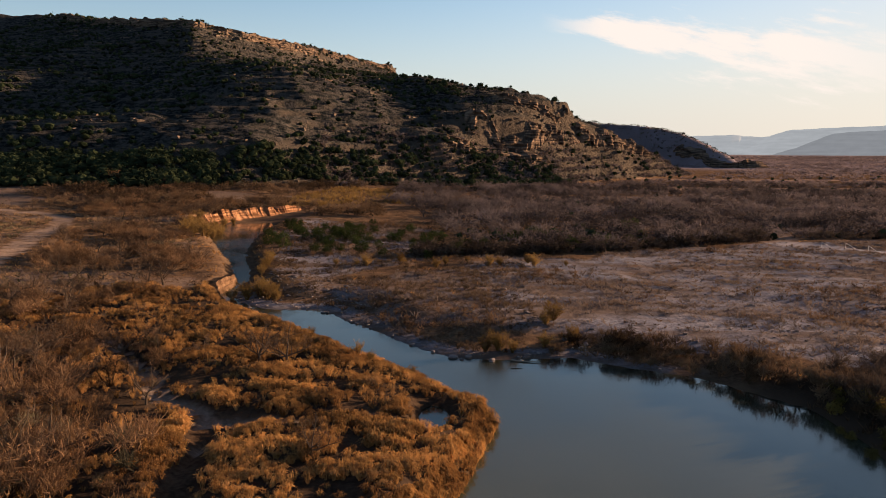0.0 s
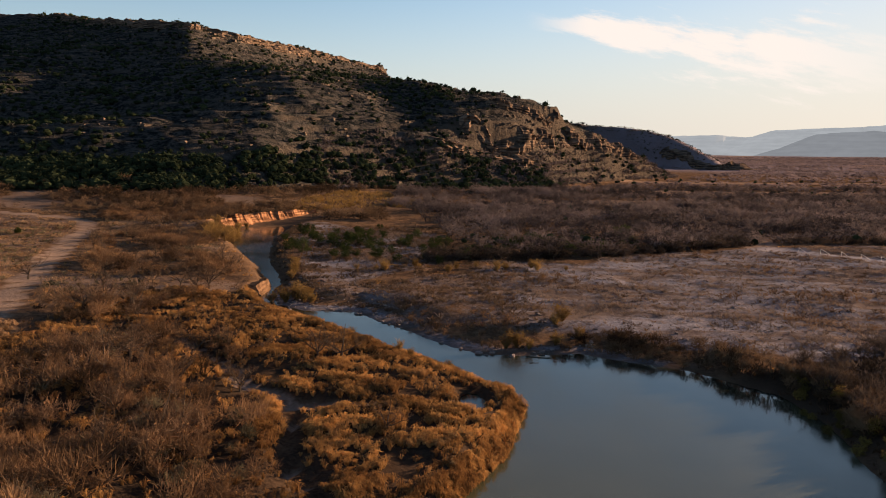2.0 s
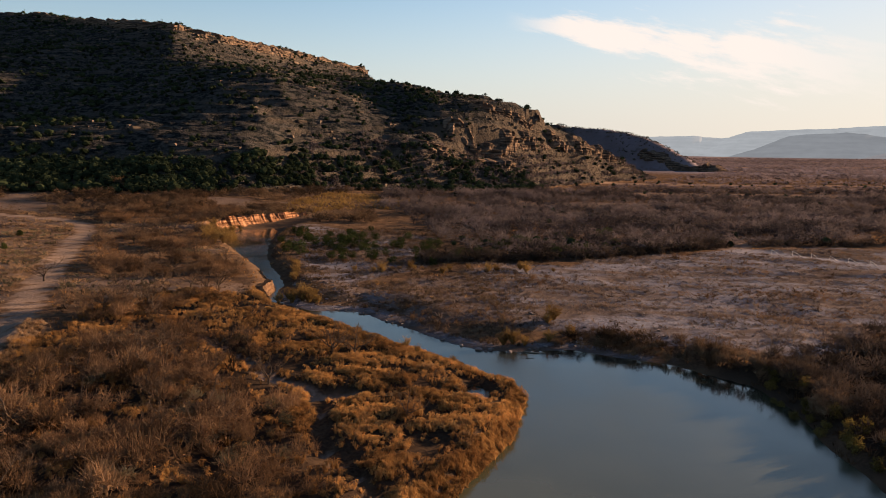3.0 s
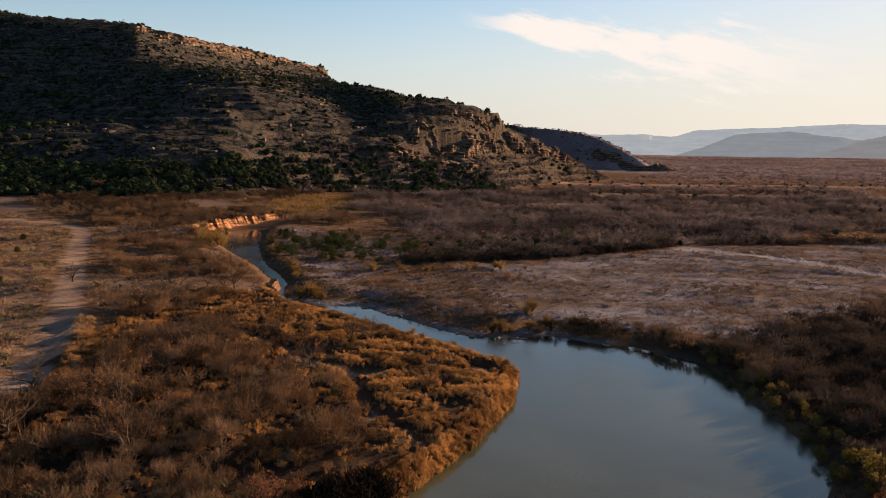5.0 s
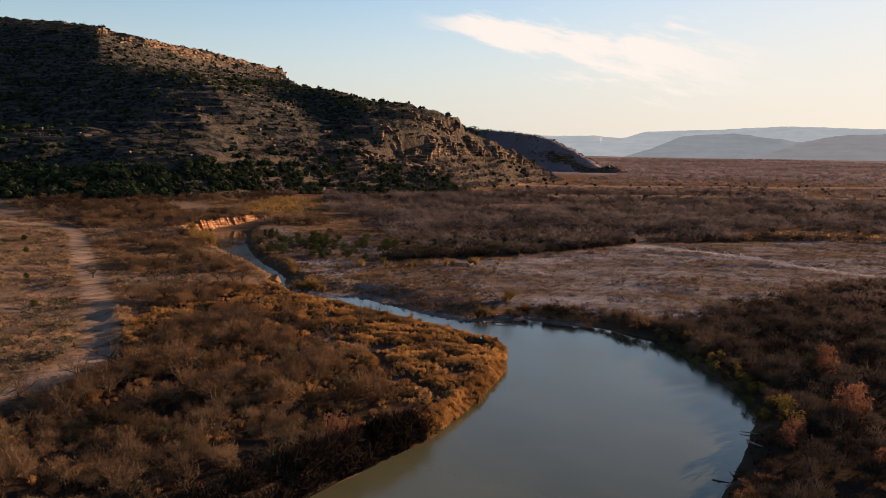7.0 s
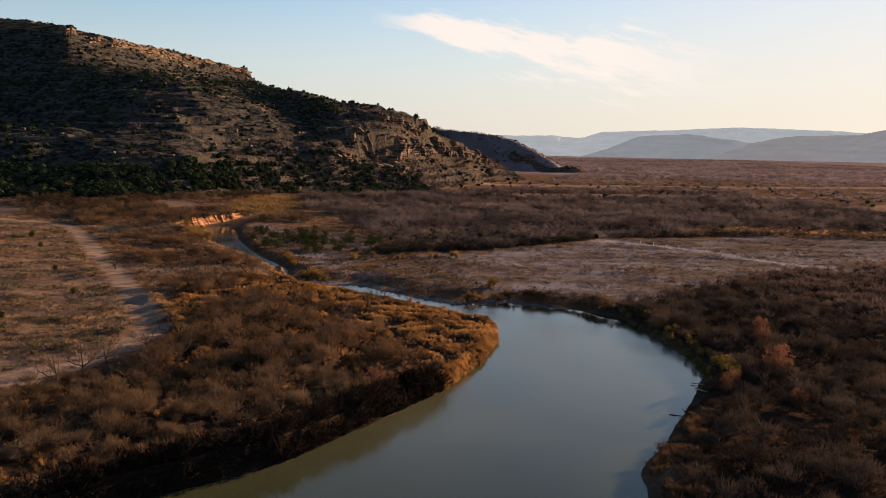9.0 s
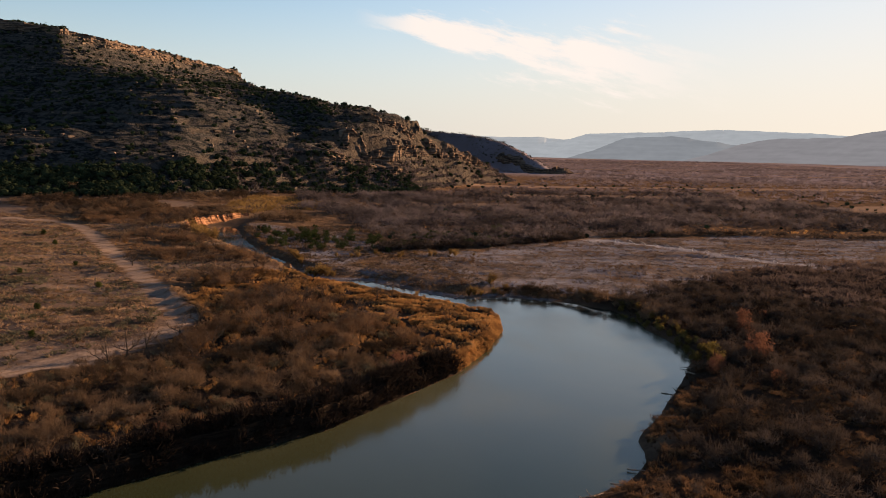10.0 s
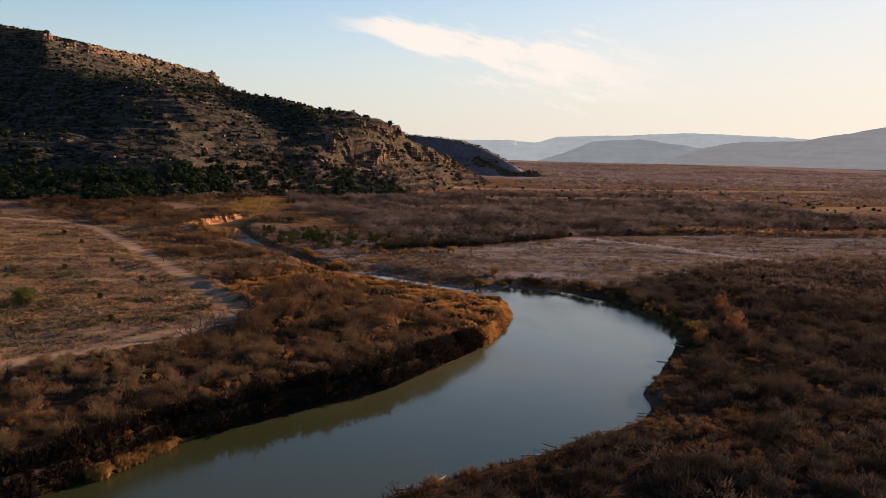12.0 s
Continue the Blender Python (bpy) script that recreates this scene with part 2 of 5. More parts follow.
def survey(x, y):
    """Height of the ground and what kind of ground it is, for arrays of places."""
    x, y = np.asarray(x, float), np.asarray(y, float)
    wob = rough(x, y, 6.0, 3) * 1.6 - 0.8
    left, _ = to_line(x, y, LEFT_SHORE)
    right, _ = to_line(x, y, RIGHT_SHORE)
    wet = within(x, y, RIVER)
    west = (left < right) & ~((x > -20) & (y > 290)) & ~(x > 40)
    shore = np.minimum(left, right)
    d = np.where(wet, -shore, shore) + wob * np.where(west, 0.5, 0.8)
    cut, _ = to_line(x, y, CUT_BANK[:5])
    at_cut = np.where(west, np.exp(-(cut / 17.0) ** 2), 0.0)
    bar = step(72, 84, y) * step(138, 116, y) * (1 - west)
    beach = step(62, 70, y) * step(112, 104, y) * west
    height = np.where(west, 1.6 + 0.9 * step(26, 8, y) + 2.2 * at_cut - 0.6 * beach, 1.35 + 0.25 * bar)
    width = np.where(west, np.where(y < 40, 1.0, 1.7) - 0.5 * at_cut + 1.6 * beach, 3.0 + 9.0 * bar)
    z = height * step(0, 1, d / width) + 0.004 * np.clip(d, 0, 120) - 1.6 * step(0, 5, -d)
    z += np.clip((d - 1.5) / 6, 0, 1) * ((rough(x, y, 9.0, 7, 3) - 0.5) * 1.0 + (rough(x, y, 2.8, 10, 2) - 0.5) * 0.45)
    z += np.clip((d - 1.0) / 3, 0, 1) * west * step(124, 108, y) * step(-64, -56, x) * (rough(x, y, 3.4, 80, 2) - 0.45) * 1.0
    z = np.where(d > 0, np.maximum(z, 0.03 + 0.12 * np.minimum(d, 2.5)), z)
    wash = np.minimum(to_line(x, y, WASH)[0], to_line(x, y, GULLY)[0] * 1.3 + 0.5)
    z -= 3.2 * np.exp(-((x + 0.8) / 1.6) ** 2 - ((y - 62.5) / 3.6) ** 2) * west
    z -= 1.2 * np.exp(-(wash / 1.3) ** 2) * step(0, 3, d)
    z -= 1.1 * np.exp(-(to_line(x, y, SWALE)[0] / 2.6) ** 2)
    road, _ = to_line(x, y, ROAD)
    road = np.minimum(road, np.minimum(to_line(x, y, SIDE_TRACK)[0], to_line(x, y, DRY_WASH)[0]) * 0.8)
    level = np.exp(-(road / 3.1) ** 4)
    z = z - level * 0.07 + level * 0.03 * np.cos(np.clip(road, 0, 3) * 3.4)
    z += 0.75 * np.exp(-(to_line(x, y, BERM)[0] / 1.5) ** 2)
    far = np.hypot(np.maximum(x, 0), np.maximum(y, 0))
    bearing = np.degrees(np.arctan2(np.maximum(x, 0), np.maximum(y, 1)))
    z += (0.022 * np.clip(far - 250, 0, 1850) * (1 + 0.3 * step(18, 46, bearing)) - 0.012 * np.maximum(far - 2150, 0)) * step(0, 15, d)
    # the mesa, its front spur and the spur behind
    hill = mesa_slope(x, y)
    run, crest = to_line(x, y, SPUR_FAR)
    rib = np.abs(rough(x + 0.3 * y, y * 0.2, 24.0, 15, 2) - 0.5) * 2
    spur_far = crest - 22 * rib * step(8, 22, run) - 0.15 * np.minimum(run, 14) - 0.9 * np.clip(run - 14, 0, 22) - 0.40 * np.maximum(run - 36, 0)
    hill = np.maximum(hill, spur_far)
    up = step(8, 34, hill)
    face = step(0, 40, to_line(x, y, CREST)[0])
    hill = hill + up * ((rough(x, y, 60.0, 11, 3) - 0.5) * 9 * face + (rough(x, y, 13.0, 12, 3) - 0.5) * 3.4)
    ledge = 5.5
    warp = hill + (rough(x, y, 70.0, 14, 3) - 0.5) * 4
    part_of = warp / ledge - np.floor(warp / ledge)
    stepped = hill + ledge * (step(0.4, 0.8, part_of) - part_of)
    hill = np.where(hill > 12, hill + (stepped - hill) * (0.10 + 0.70 * step(0.48, 0.64, rough(x, y, 22.0, 13, 2))), hill)
    k = np.clip(0.5 + 0.5 * (hill - z) / 5.0, 0, 1)
    z = z * (1 - k) + hill * k + 2.5 * k * (1 - k)
    # far spur mostly takes the paler plain colour, painting distance haze over it
    bare = step(700, 880, y) * step(150, 240, x)
    kinds = {
        "sand": np.maximum(soft(x, y, FIELD, 6.0, 24) * (0.30 + 0.55 * rough(x, y, 14.0, 27, 3)), 0.75 * np.maximum(soft(x, y, TERRACE, 7.0, 34), soft(x, y, FLATS, 9.0, 35)) * step(0.50, 0.60, rough(x * 0.7, y, 17.0, 36, 3))),
        "road": np.maximum(level * (0.72 + 0.28 * np.cos(np.clip(road, 0, 3) * 3.4 + 3.14)), 0.85 * np.exp(-(wash / 1.1) ** 4)),
        "clay": step(165, 185, y) * west * step(262, 240, y),
        "gravel": np.where(west, 0, np.maximum(np.maximum(soft(x, y, GRAVEL, 9.0, 21) * (0.45 + 0.55 * step(0, 46, x + 16 * rough(x, y, 12, 21))), 0.6 * soft(x, y, BENCH, 9.0, 28)), step(5, 0.5, d) * bar)),
        "hill": k * step(6, 10, hill) * (1 - 0.72 * bare),
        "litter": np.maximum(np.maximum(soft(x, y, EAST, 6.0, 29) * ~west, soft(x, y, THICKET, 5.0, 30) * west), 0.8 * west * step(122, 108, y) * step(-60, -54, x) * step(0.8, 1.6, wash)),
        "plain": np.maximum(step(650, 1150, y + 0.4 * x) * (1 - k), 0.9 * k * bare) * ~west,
        "straw": clearings(x, y) * (1 - k) * ~west,
        "shore": step(2.5, 0.0, d) * np.where(west & (y < 30), 0.15, 1.0),
    }
    return z, d, west, kinds


def heights(x, y):
    return survey(x, y)[0]


# ---------- materials ----------
def surface(name, rough_value=0.9, spec=0.2):
    mat = bpy.data.materials.new(name)
    nt = tree_nodes(mat)
    bsdf = node(nt, "ShaderNodeBsdfPrincipled", ins={"Roughness": rough_value, "Specular IOR Level": spec})
    out = node(nt, "ShaderNodeOutputMaterial", ins={"Surface": bsdf.outputs[0]})
    return mat, nt, bsdf, out


def grain(nt, scale, detail=5.0, roughness=0.6, vector=None):
    where = vector or node(nt, "ShaderNodeNewGeometry").outputs["Position"]
    return node(nt, "ShaderNodeTexNoise", ins={"Vector": where, "Scale": scale, "Detail": detail, "Roughness": roughness}).outputs[0]


def relief(nt, bsdf, height, strength, distance):
    bump = node(nt, "ShaderNodeBump", ins={"Strength": strength, "Distance": distance, "Height": height})
    nt.links.new(bump.outputs[0], bsdf.inputs["Normal"])


def ground_material():
    mat, nt, bsdf, _ = surface("ground_soil", 1.0, 0.0)
    fine, mid, broad = grain(nt, 2.6, 6), grain(nt, 0.35, 5), grain(nt, 0.03, 4)
    kind = {k: node(nt, "ShaderNodeAttribute", attribute_name=k).outputs["Fac"] for k in ("sand", "road", "clay", "gravel", "hill", "shore", "litter", "plain", "straw")}
    soil = mix(nt, ramp(nt, fine, 0.35, 0.65), rgb(0.035, 0.022, 0.015), rgb(0.090, 0.056, 0.035))
    soil = mix(nt, ramp(nt, mid, 0.42, 0.68), soil, rgb(0.12, 0.076, 0.046))
    lie = node(nt, "ShaderNodeSeparateXYZ", ins={0: node(nt, "ShaderNodeNewGeometry").outputs["Normal"]}).outputs[2]
    soil = mix(nt, calc(nt, "MULTIPLY", ramp(nt, lie, 0.9, 0.72), kind["clay"]), soil, rgb(0.25, 0.125, 0.055))
    # soil under the plants blackened, painting in the shade between them
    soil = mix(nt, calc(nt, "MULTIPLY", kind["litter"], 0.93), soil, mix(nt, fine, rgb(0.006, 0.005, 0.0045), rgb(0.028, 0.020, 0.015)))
    pale = mix(nt, ramp(nt, fine, 0.3, 0.7), rgb(0.074, 0.052, 0.041), rgb(0.136, 0.100, 0.082))
    pale = mix(nt, calc(nt, "MULTIPLY", ramp(nt, mid, 0.5, 0.66), 0.7), pale, rgb(0.08, 0.050, 0.032))
    stones = node(nt, "ShaderNodeTexVoronoi", ins={"Vector": node(nt, "ShaderNodeNewGeometry").outputs["Position"], "Scale": 3.2})
    track = mix(nt, ramp(nt, fine, 0.3, 0.7), rgb(0.125, 0.090, 0.072), rgb(0.185, 0.137, 0.111))
    track = mix(nt, calc(nt, "MULTIPLY", kind["gravel"], 0.9), track, mix(nt, fine, rgb(0.145, 0.140, 0.160), rgb(0.215, 0.205, 0.230)))
    drawn = node(nt, "ShaderNodeVectorMath", operation="MULTIPLY", ins={0: node(nt, "ShaderNodeNewGeometry").outputs["Position"], 1: (0.030, 0.13, 0.1)}).outputs[0]
    streak = grain(nt, 1.0, 7, 0.62, drawn)
    shingle = mix(nt, ramp(nt, fine, 0.3, 0.7), rgb(0.075, 0.074, 0.090), rgb(0.170, 0.164, 0.192))
    shingle = mix(nt, ramp(nt, streak, 0.43, 0.60), shingle, mix(nt, fine, rgb(0.052, 0.040, 0.036), rgb(0.120, 0.092, 0.080)))
    shingle = mix(nt, calc(nt, "MULTIPLY", ramp(nt, mid, 0.52, 0.64), 0.6), shingle, rgb(0.050, 0.036, 0.029))
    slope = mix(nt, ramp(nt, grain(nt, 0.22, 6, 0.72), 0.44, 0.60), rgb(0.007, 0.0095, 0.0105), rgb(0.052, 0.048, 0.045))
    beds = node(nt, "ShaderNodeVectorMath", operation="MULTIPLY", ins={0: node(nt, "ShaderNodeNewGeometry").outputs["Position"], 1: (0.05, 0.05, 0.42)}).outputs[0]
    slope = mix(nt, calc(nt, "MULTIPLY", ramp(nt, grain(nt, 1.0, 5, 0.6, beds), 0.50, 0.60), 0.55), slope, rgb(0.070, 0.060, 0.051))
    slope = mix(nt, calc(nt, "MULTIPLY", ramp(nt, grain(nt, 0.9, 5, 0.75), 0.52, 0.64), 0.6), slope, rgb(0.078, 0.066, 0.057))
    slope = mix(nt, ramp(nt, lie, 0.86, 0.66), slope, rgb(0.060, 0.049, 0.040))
    # far-plain scrub, paled towards mauve as painted distance haze
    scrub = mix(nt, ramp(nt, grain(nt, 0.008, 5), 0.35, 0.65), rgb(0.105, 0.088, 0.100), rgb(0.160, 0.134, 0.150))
    tan = mix(nt, fine, rgb(0.125, 0.084, 0.060), rgb(0.205, 0.142, 0.105))
    edge = calc(nt, "MULTIPLY", calc(nt, "SUBTRACT", mid, 0.5), 0.9)
    colour = soil
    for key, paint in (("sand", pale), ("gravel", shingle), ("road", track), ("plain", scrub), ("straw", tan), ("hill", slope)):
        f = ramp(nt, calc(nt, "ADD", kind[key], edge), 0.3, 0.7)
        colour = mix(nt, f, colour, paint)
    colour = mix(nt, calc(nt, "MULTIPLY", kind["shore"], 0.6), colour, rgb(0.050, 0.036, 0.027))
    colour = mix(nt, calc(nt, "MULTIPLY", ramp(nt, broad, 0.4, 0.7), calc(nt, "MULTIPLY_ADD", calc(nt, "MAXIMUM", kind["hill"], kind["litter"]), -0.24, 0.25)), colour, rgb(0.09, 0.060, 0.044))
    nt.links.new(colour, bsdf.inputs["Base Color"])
    lumps = calc(nt, "ADD", fine, calc(nt, "MULTIPLY", calc(nt, "ADD", stones.outputs["Distance"], calc(nt, "MULTIPLY", grain(nt, 0.9, 6, 0.7), 4.0)), calc(nt, "MULTIPLY", kind["gravel"], 0.8)))
    rugged = calc(nt, "MULTIPLY", grain(nt, 0.22, 6, 0.75), calc(nt, "MULTIPLY", kind["hill"], 30.0))
    relief(nt, bsdf, calc(nt, "ADD", calc(nt, "ADD", lumps, rugged), calc(nt, "MULTIPLY", mid, 2.0)), 0.9, 0.11)
    return mat


def plant_material(name, dark, light, glow=0.25, tip=None):
    """Dry or green stems and leaves: tinted plant by plant, a little light passing through."""
    mat = bpy.data.materials.new(name)
    nt = tree_nodes(mat)
    tint = node(nt, "ShaderNodeAttribute", attribute_name="tint").outputs["Fac"]
    own = node(nt, "ShaderNodeObjectInfo").outputs["Random"]
    each = node(nt, "ShaderNodeNewGeometry").outputs["Random Per Island"]
    f = calc(nt, "ADD", calc(nt, "MULTIPLY", tint, 0.75), calc(nt, "ADD", calc(nt, "MULTIPLY", each, 0.2), calc(nt, "MULTIPLY", own, 0.15)))
    colour = mix(nt, f, rgb(*dark), rgb(*light))
    if tip:
        colour = mix(nt, calc(nt, "MULTIPLY", ramp(nt, grain(nt, 0.16, 4), 0.45, 0.60), 0.7), colour, rgb(*tip))
    flat = node(nt, "ShaderNodeBsdfDiffuse", ins={"Color": colour, "Roughness": 0.9})
    thin = node(nt, "ShaderNodeBsdfTranslucent", ins={"Color": colour})
    both = node(nt, "ShaderNodeMixShader", ins={0: glow, 1: flat.outputs[0], 2: thin.outputs[0]})
    node(nt, "ShaderNodeOutputMaterial", ins={"Surface": both.outputs[0]})
    return mat


def rock_material(name, dark, light, size=0.8):
    mat, nt, bsdf, _ = surface(name, 1.0, 0.0)
    fine, mid = grain(nt, 3.0 / size, 6), grain(nt, 0.6 / size, 4)
    bands = node(nt, "ShaderNodeVectorMath", operation="MULTIPLY", ins={0: node(nt, "ShaderNodeNewGeometry").outputs["Position"], 1: (0.15, 0.15, 2.2)}).outputs[0]
    layer = grain(nt, 1.0 / size, 4, 0.6, bands)
    colour = mix(nt, ramp(nt, layer, 0.35, 0.65), rgb(*dark), rgb(*light))
    colour = mix(nt, calc(nt, "MULTIPLY", ramp(nt, mid, 0.5, 0.7), 0.5), colour, rgb(*[c * 0.55 for c in dark]))
    nt.links.new(colour, bsdf.inputs["Base Color"])
    relief(nt, bsdf, calc(nt, "ADD", fine, layer), 0.8, 0.3 * size)
    return mat


def water_material():
    mat, nt, bsdf, _ = surface("river_water", 0.12, 0.5)
    broad = grain(nt, 0.05, 4)
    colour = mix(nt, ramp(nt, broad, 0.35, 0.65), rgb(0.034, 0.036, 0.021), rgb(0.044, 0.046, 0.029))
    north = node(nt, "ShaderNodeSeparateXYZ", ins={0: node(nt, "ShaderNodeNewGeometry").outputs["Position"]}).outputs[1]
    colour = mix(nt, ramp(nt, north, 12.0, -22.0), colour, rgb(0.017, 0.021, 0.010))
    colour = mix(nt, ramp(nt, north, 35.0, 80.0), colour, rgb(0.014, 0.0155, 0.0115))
    nt.links.new(colour, bsdf.inputs["Base Color"])
    bsdf.inputs["IOR"].default_value = 1.333
    stretch = node(nt, "ShaderNodeVectorMath", operation="MULTIPLY", ins={0: node(nt, "ShaderNodeNewGeometry").outputs["Position"], 1: (1.0, 0.55, 1.0)}).outputs[0]
    ripple = calc(nt, "ADD", calc(nt, "MULTIPLY", grain(nt, 1.6, 2, 0.4, stretch), 0.5), calc(nt, "MULTIPLY", grain(nt, 0.22, 2, 0.5), 1.5))
    relief(nt, bsdf, ripple, 0.14, 0.06)
    calm = ramp(nt, grain(nt, 0.035, 4, 0.6, stretch), 0.42, 0.62, 0.09, 0.24)
    nt.links.new(calm, bsdf.inputs["Roughness"])
    return mat


# rock tinted and faintly glowing, standing in for haze in front of it
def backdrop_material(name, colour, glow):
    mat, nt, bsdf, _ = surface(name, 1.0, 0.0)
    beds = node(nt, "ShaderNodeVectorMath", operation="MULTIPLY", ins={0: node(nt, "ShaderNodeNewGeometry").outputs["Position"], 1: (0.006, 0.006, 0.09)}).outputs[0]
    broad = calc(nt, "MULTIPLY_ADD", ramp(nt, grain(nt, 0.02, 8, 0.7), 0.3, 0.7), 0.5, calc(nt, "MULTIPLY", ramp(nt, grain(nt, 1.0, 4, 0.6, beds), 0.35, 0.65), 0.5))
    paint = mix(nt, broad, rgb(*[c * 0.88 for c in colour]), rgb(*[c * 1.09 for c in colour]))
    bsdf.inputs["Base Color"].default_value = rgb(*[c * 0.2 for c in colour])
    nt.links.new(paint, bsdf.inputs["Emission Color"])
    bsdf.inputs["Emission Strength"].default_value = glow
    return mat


GROUND = ground_material()
WATER = water_material()
GRASS = plant_material("dry_grass", (0.034, 0.020, 0.011), (0.52, 0.290, 0.105), 0.22, (0.125, 0.062, 0.026))
BAR_STRAW = plant_material("bar_straw", (0.045, 0.036, 0.032), (0.215, 0.160, 0.128), 0.2)
FIELD_STRAW = plant_material("field_straw", (0.050, 0.035, 0.024), (0.36, 0.235, 0.135), 0.22)
RUST = plant_material("rust_grass", (0.034, 0.025, 0.018), (0.125, 0.086, 0.056), 0.22)
# grass with the shade under the brush put into its colour
SHADE_GRASS = plant_material("shaded_grass", (0.015, 0.010, 0.008), (0.085, 0.052, 0.030), 0.15)
STRAW = plant_material("rust_tussock", (0.045, 0.026, 0.013), (0.36, 0.208, 0.090), 0.2)
BRUSH = plant_material("bare_brush", (0.011, 0.008, 0.0058), (0.225, 0.134, 0.074), 0.12)
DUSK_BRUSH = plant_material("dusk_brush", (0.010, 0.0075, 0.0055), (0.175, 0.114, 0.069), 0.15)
RUSTY = plant_material("rusty_brush", (0.026, 0.017, 0.010), (0.170, 0.100, 0.053), 0.2)
# haze of distance mixed into the far brush's colour
BRUSH_HAZED = plant_material("hazed_far_brush", (0.056, 0.046, 0.052), (0.125, 0.100, 0.110), 0.45)
# brush darkened for the shade on the bend; hedges and outer brush share it
BRUSH_SHADE_DARK = plant_material("shade_dark_brush", (0.006, 0.0054, 0.0046), (0.084, 0.063, 0.050), 0.14)
# bank brush and grass nearly black, the bank's shade put into their colour
BANK_SHADE_BRUSH = plant_material("shaded_bank_brush", (0.005, 0.0042, 0.004), (0.034, 0.024, 0.018), 0.1)
GREY_BRUSH = plant_material("olive_grey_brush", (0.022, 0.021, 0.014), (0.165, 0.138, 0.086), 0.2)
BRUSH_MID = plant_material("valley_brush", (0.016, 0.0142, 0.0150), (0.160, 0.128, 0.125), 0.2)
MAUVE = plant_material("mauve_brush", (0.015, 0.012, 0.012), (0.088, 0.066, 0.062), 0.35)
BARK = plant_material("grey_bark", (0.05, 0.036, 0.026), (0.11, 0.082, 0.06), 0.0)
TWIG = plant_material("bare_twigs", (0.055, 0.036, 0.024), (0.15, 0.098, 0.064), 0.1)
FIELD_GREEN = plant_material("field_juniper_leaves", (0.022, 0.030, 0.008), (0.095, 0.100, 0.028), 0.2)
SAGE = plant_material("grey_sage", (0.014, 0.017, 0.016), (0.115, 0.104, 0.085), 0.1)
BENCH_GREEN = plant_material("bench_juniper_leaves", (0.008, 0.013, 0.005), (0.052, 0.064, 0.021), 0.12)
JUNIPER = plant_material("juniper_leaves", (0.005, 0.0085, 0.006), (0.042, 0.052, 0.025), 0.12)
WILLOW = plant_material("yellow_willow_leaves", (0.085, 0.052, 0.018), (0.27, 0.172, 0.062), 0.25)
RUSSET = plant_material("russet_leaves", (0.080, 0.038, 0.024), (0.205, 0.098, 0.060), 0.25)
OLIVE = plant_material("olive_leaves", (0.055, 0.045, 0.014), (0.20, 0.145, 0.042), 0.3)
LIMESTONE = rock_material("limestone", (0.045, 0.036, 0.029), (0.125, 0.097, 0.076), 2.0)
CLIFF_ROCK = rock_material("cliff_limestone", (0.030, 0.024, 0.021), (0.160, 0.112, 0.080), 2.2)
PEBBLE = rock_material("river_stone", (0.07, 0.06, 0.06), (0.18, 0.155, 0.15), 0.4)
# bank earth with the shade on its face put into the colour
SHADED_EARTH = rock_material("shaded_earth", (0.007, 0.0055, 0.0045), (0.022, 0.016, 0.012), 0.6)
BROWN = rock_material("brown_earth", (0.055, 0.033, 0.020), (0.125, 0.076, 0.047), 0.8)
CLAY = rock_material("bank_clay", (0.085, 0.040, 0.020), (0.27, 0.140, 0.076), 1.2)
PALE_WOOD = rock_material("whitened_wood", (0.42, 0.38, 0.34), (0.62, 0.57, 0.52), 0.3)
DRIFT = rock_material("driftwood", (0.16, 0.12, 0.09), (0.30, 0.24, 0.19), 0.3)


# ---------- meshes ----------
def bake(name, verts, faces, mat, attrs=None, smooth=False):
    """A mesh from arrays of vertices and of equal-sized faces."""
    me = bpy.data.meshes.new(name)
    verts, faces = np.asarray(verts, np.float32).reshape(-1, 3), np.asarray(faces, np.int32)
    n, sides = faces.shape
    me.vertices.add(len(verts))
    me.vertices.foreach_set("co", verts.ravel())
    me.loops.add(n * sides)
    me.loops.foreach_set("vertex_index", faces.ravel())
    me.polygons.add(n)
    me.polygons.foreach_set("loop_start", np.arange(0, n * sides, sides, dtype=np.int32))
    me.polygons.foreach_set("use_smooth", np.full(n, smooth))
    for key, values in (attrs or {}).items():
        me.attributes.new(key, "FLOAT", "POINT").data.foreach_set("value", np.asarray(values, np.float32).ravel())
    me.update(calc_edges=True)
    me.materials.append(mat)
    return me


def axis(*runs):
    """Coordinates of grid lines: runs of (start, end, spacing at the start, spacing at the end)."""
    out = [runs[0][0]]
    for a, b, s, e in runs:
        while out[-1] < b - 1e-6:
            t = (out[-1] - a) / (b - a)
            out.append(min(b, out[-1] + s * (e / s) ** t))
    return np.array(out)


